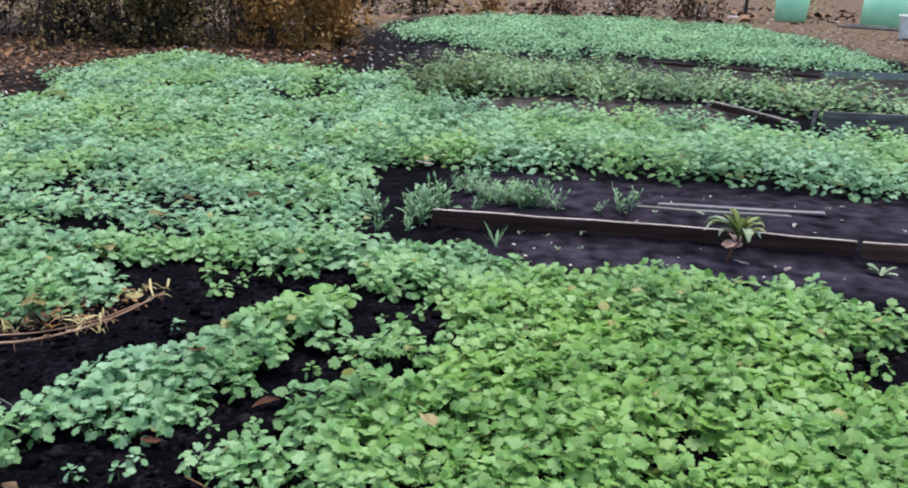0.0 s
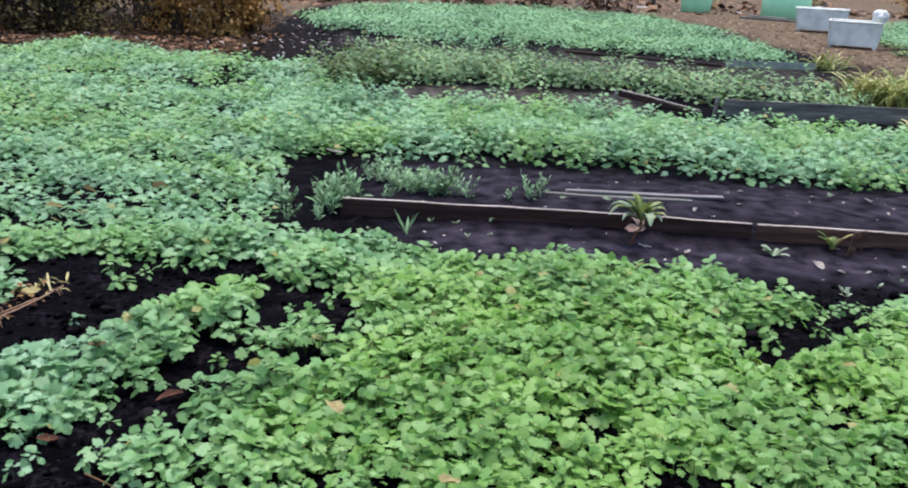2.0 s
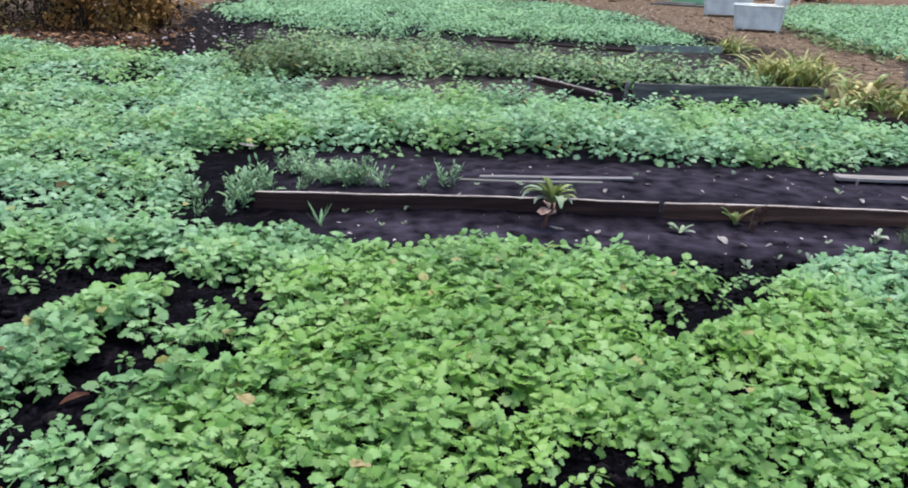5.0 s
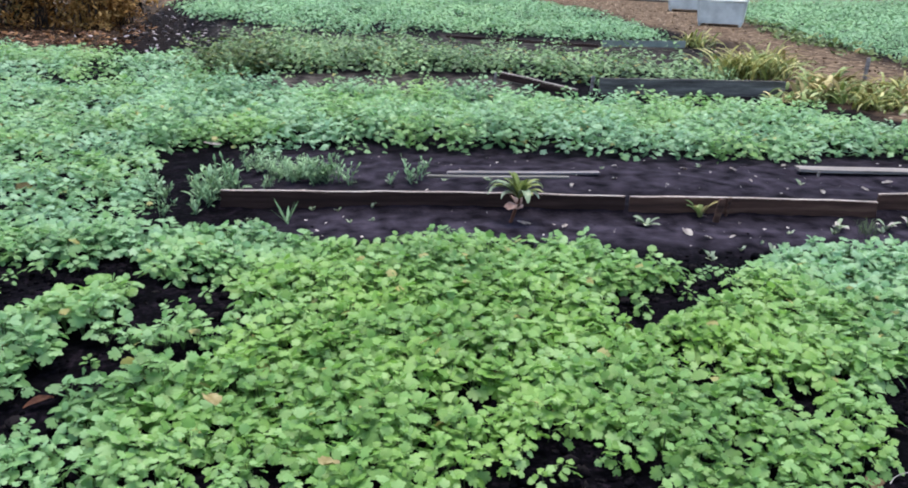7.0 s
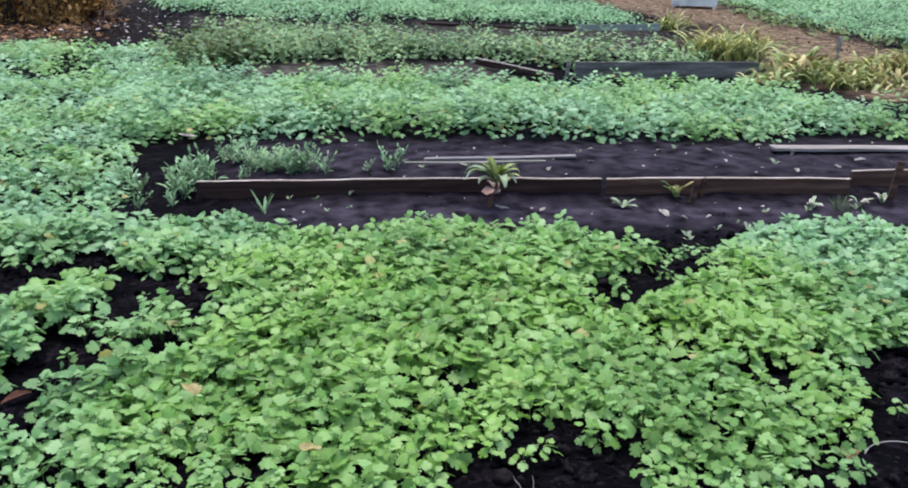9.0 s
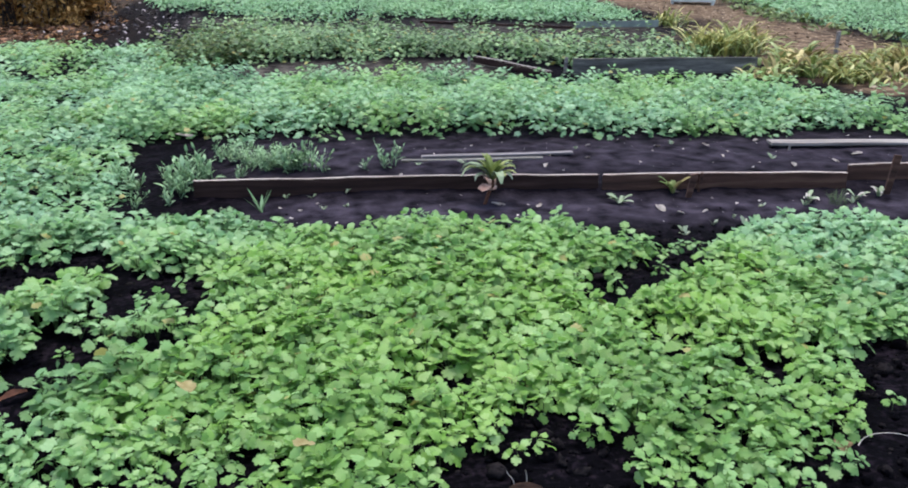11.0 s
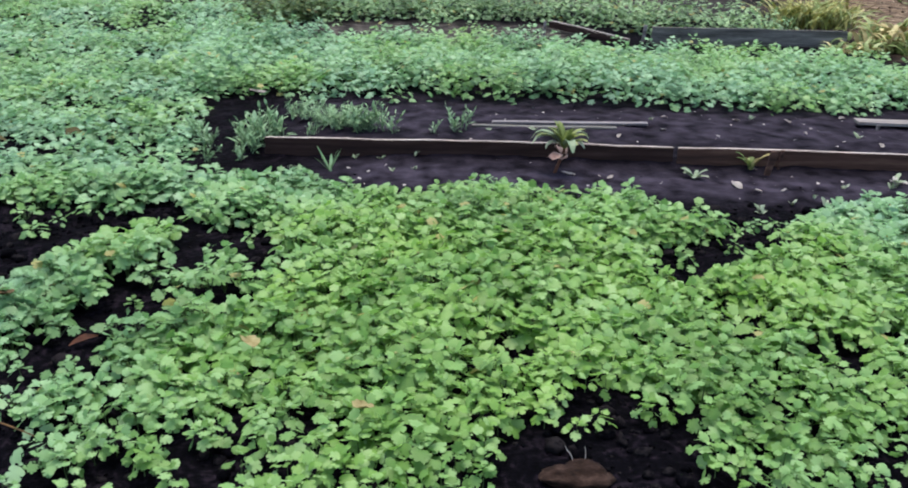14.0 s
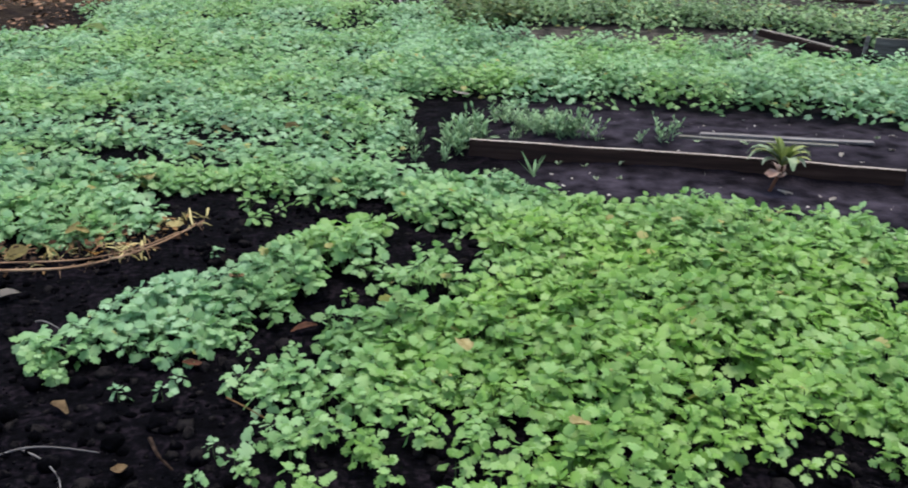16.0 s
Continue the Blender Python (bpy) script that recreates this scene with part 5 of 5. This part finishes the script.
# ---- yellow clumps beside the path ----
for k, (x, y, n, ln, w, up, mat, label) in enumerate([
        (6.35, 10.75, 70, 0.42, 0.03, 1.2, YELLOW, "yellowed clump of strap leaves beside the path"), (6.75, 10.85, 60, 0.45, 0.03, 1.3, YELLOW, "yellowed clump of strap leaves beside the path"),
        (7.1, 10.95, 50, 0.4, 0.03, 1.1, YELLOW, "yellowed clump of strap leaves beside the path"), (7.2, 11.4, 50, 0.38, 0.025, 1.0, OCHRE, "ochre clump of dying strap leaves"), (6.9, 9.55, 45, 0.4, 0.06, 1.2, LIME, "light green clump of broad strap leaves"), (6.65, 9.0, 45, 0.36, 0.05, 1.1, LIME, "light green clump of broad strap leaves"),
        (7.2, 9.3, 55, 0.36, 0.035, 1.1, LIME, "light green clump of broad strap leaves"), (6.9, 8.45, 55, 0.36, 0.035, 1.0, YELLOW, "yellowed clump of strap leaves beside the path"), (7.35, 8.6, 50, 0.34, 0.04, 0.9, OCHRE, "ochre clump of dying strap leaves"),
        (7.9, 9.3, 55, 0.42, 0.04, 1.1, YELLOW, "yellow ochre clump of strap leaves"), (8.2, 9.0, 50, 0.4, 0.04, 1.1, OCHRE, "ochre clump of dying strap leaves"), (7.7, 14.6, 30, 0.32, 0.03, 1.0, YELLOW, "pale yellow clump at the bed's corner"),
        (8.6, 9.7, 50, 0.4, 0.04, 1.1, OCHRE, "ochre clump of dying strap leaves"), (6.1, 8.85, 35, 0.22, 0.04, 0.9, LIME, "light green clump of broad strap leaves"), (7.55, 8.05, 30, 0.25, 0.03, 0.7, LIME, "small light green clump near the row")]):
    mixed = [mat, mat, mat, LIME if mat is YELLOW else OCHRE, mat, OCHRE if mat is LIME else OLIVE_WEED, OLIVE_WEED]
    clump("strap_leaf_clump", x, y, [blade_mesh("blade", one, rg, 1, (0.55 + 0.1 * j) * ln * (1.5 if y > 10.5 else 1.0), (1.3 - 0.06 * j) * w, 1.25 * up, 1.0 + 0.17 * j, 0.02, 5, 0.25) for j, one in enumerate(mixed)], int(2.0 * n), label, "clump", "clumps beside the path", 1.0, 0.16, 90 + k)


# ---- troughs and barrels ----
def trough(x, y, long, deep, high, turn, label):
    t = empty("metal_trough", x, y, z_at(x, y) - 0.02, turn)
    bm = bmesh.new()
    outer = [[(sx * long / 2 * k, sy * deep / 2 * k, z) for sx, sy in ((-1, -1), (1, -1), (1, 1), (-1, 1))] for k, z in ((0.9, 0.08), (0.95, high * 0.5), (1.0, high), (0.96, high), (0.88, 0.12))]
    rings = [[bm.verts.new(p) for p in ring] for ring in outer]
    for a, b in zip(rings, rings[1:]):
        for j in range(4):
            bm.faces.new((a[j], a[(j + 1) % 4], b[(j + 1) % 4], b[j]))
    bm.faces.new(rings[0][::-1])
    bm.faces.new(rings[-1])
    bmesh.ops.bevel(bm, geom=[e for e in bm.edges if abs(e.verts[0].co.z - e.verts[1].co.z) > 0.1], offset=0.06, segments=3, affect="EDGES")
    body = part("body", bm, ZINC, t)
    bm = bmesh.new()
    pts = [(sx * long / 2, sy * deep / 2, high) for sx, sy in ((-0.94, -1), (0.94, -1), (1, -0.9), (1, 0.9), (0.94, 1), (-0.94, 1), (-1, 0.9), (-1, -0.9), (-0.94, -1))]
    tube(bm, pts, [0.02] * 9, 6)
    part("rim", bm, ZINC, body, "dark rolled rim")
    for sx in (-1, 1):
        for sy in (-1, 1):
            bm = bmesh.new()
            tube(bm, [(sx * long * 0.4, sy * deep * 0.38, 0.0), (sx * long * 0.42, sy * deep * 0.4, 0.14)], [0.03, 0.045], 6)
            part("leg", bm, ZINC, t)
    return tagged(t, label, "trough")


def barrel(x, y, low, wide, high, label):
    b = empty("turquoise_barrel", x, y, z_at(x, y) - 0.01)
    for name, prof in (("body", [(low * 0.9, 0), (low, 0.03), ((low + wide) / 2, high * 0.5), (wide, high), (wide - 0.03, high), (low - 0.04, 0.05)]), ("rim", [(wide, high - 0.06), (wide + 0.025, high - 0.05), (wide + 0.025, high), (wide - 0.035, high + 0.006), (wide - 0.035, high - 0.06)])):
        bm = bmesh.new()
        rings = [[bm.verts.new((r * math.cos(j * math.pi / 16), r * math.sin(j * math.pi / 16), z)) for j in range(32)] for r, z in prof]
        for a, c in zip(rings, rings[1:]):
            for j in range(32):
                bm.faces.new((a[j], a[(j + 1) % 32], c[(j + 1) % 32], c[j]))
        bm.faces.new(rings[0][::-1])
        if name == "body":
            bm.faces.new(rings[-1])
        ob = smooth(part(name, bm, TURQUOISE, b if name == "body" else body))
        body = ob if name == "body" else body
    return tagged(b, label, "barrel")


trough(10.5, 18.95, 1.12, 0.7, 0.6, -32, "galvanised metal trough standing on the brown path")
trough(11.95, 23.5, 1.35, 0.8, 0.64, -25, "galvanised metal trough standing beside the field")
sack = lump("white_sack", 0.16, SACK, 8, 0.9, 3, 0.5)
sack.matrix_basis = pose(10.85, 18.65, 0.72)
tagged(sack, "crumpled white sack on the metal trough", "sack")
barrel(11.1, 31.3, 0.52, 0.6, 1.15, "tall turquoise plastic barrel behind the far bed")
barrel(13.7, 29.6, 0.82, 0.78, 1.25, "wide turquoise plastic tank beside dark planks")
plank("dark_plank", (11.6, 28.3), (13.1, 26.9), 0.02, 0.05, 0.2, BLACK_WOOD, "dark plank lying beside the turquoise tank", 14)
plank("dark_plank", (12.0, 28.6), (12.9, 27.6), 0.06, 0.05, 0.16, PALE_WOOD, "pale plank lying on a dark one", 15)


# ---- single mustard plants along the front of the plot ----
def mustard_plant(seed):
    rng, rnd = np.random.default_rng(seed), random.Random(seed)
    p = empty("mustard_plant", 0, 0)
    high = 0.13
    bm = bmesh.new()
    tube(bm, [(0, 0, -0.01), (0.004, 0, high * 0.4), (0, 0.003, high * 0.8)], [0.003, 0.0025, 0.0015], 5)
    part("stem", bm, STALK, p)
    for k in range(10):
        yaw, reach, level, size, lift, roll = (q[0] for q in rosette(k, 10, 1, rng))
        size *= 0.072
        out = 0.08 * reach - 0.45 * size
        tv, tf = LEAVES[2][rnd.randrange(5)]
        turn = turned(np.array([yaw]), np.array([lift]), np.array([roll]))[0]
        v = tv @ (turn.T * size) + np.array([math.cos(yaw) * out, math.sin(yaw) * out, high * level])
        ob = new("leaf", mesh_from("leaf", v, tf, [LEAF]))
        ob.parent = p
    return tagged(p, "young green mustard plant with lobed leaves", "mustard", "mustard plants along the plot's front")


def front_plants():
    rng = np.random.default_rng(12)
    x, y = spots((-1.0, 1.6, 2.4, FRONT), 0.079, rng)
    d = growth(x, y, PLOT, 0.1, BARE)
    keep = (d > 0) & (rng.uniform(0, 1, len(x)) < np.clip(0.35 + d / 0.12, 0, 1))
    keep &= 0.5 * vnoise(x, y, 0.13, 35) + 0.5 * vnoise(x, y, 0.06, 36) > 0.47 * np.clip((2.2 - y) / 0.25, 0, 1) * np.clip((0.3 - x) / 0.4, 0, 1)
    rows = [(a, b, 0.72 + 0.5 * vnoise(a, b, 0.42, 21) if c > 0.1 else 0.82) for a, b, c in zip(x[keep], y[keep], d[keep])]
    lone = [(-1.33, 2.32), (-1.18, 2.33), (-1.16, 2.42), (-1.03, 2.71), (-1.38, 3.53), (2.36, 2.05), (2.33, 2.26), (1.97, 1.74), (0.99, 2.06), (0.91, 2.02), (-0.9, 2.04), (-0.81, 1.97), (-0.9, 1.87), (-0.76, 1.92), (-1.6, 2.4), (-0.42, 3.62), (2.15, 3.68), (2.28, 3.66), (2.42, 3.67), (2.6, 3.72), (2.0, 3.74), (2.2, 3.62), (2.1, 3.73), (2.36, 3.73), (2.5, 3.67), (-0.96, 2.62), (-0.3, 3.5), (-0.25, 3.74), (1.8, 3.28), (1.97, 3.52), (2.12, 3.46), (-1.22, 4.1), (-0.78, 4.05), (-0.66, 3.1), (-0.8, 2.66)]
    rows += [(a, b, 0.6) for a, b in lone]
    protos = [mustard_plant(300 + k) for k in range(10)]
    for k, (a, b, size) in enumerate(rows):
        m = pose(a, b, z_at(a, b), 0, 0, 137.5 * k) @ Matrix.Scale(float(size), 4)
        if k < 10:
            protos[k].matrix_basis = m
        else:
            copy_thing(protos[k % 10], m)


front_plants()
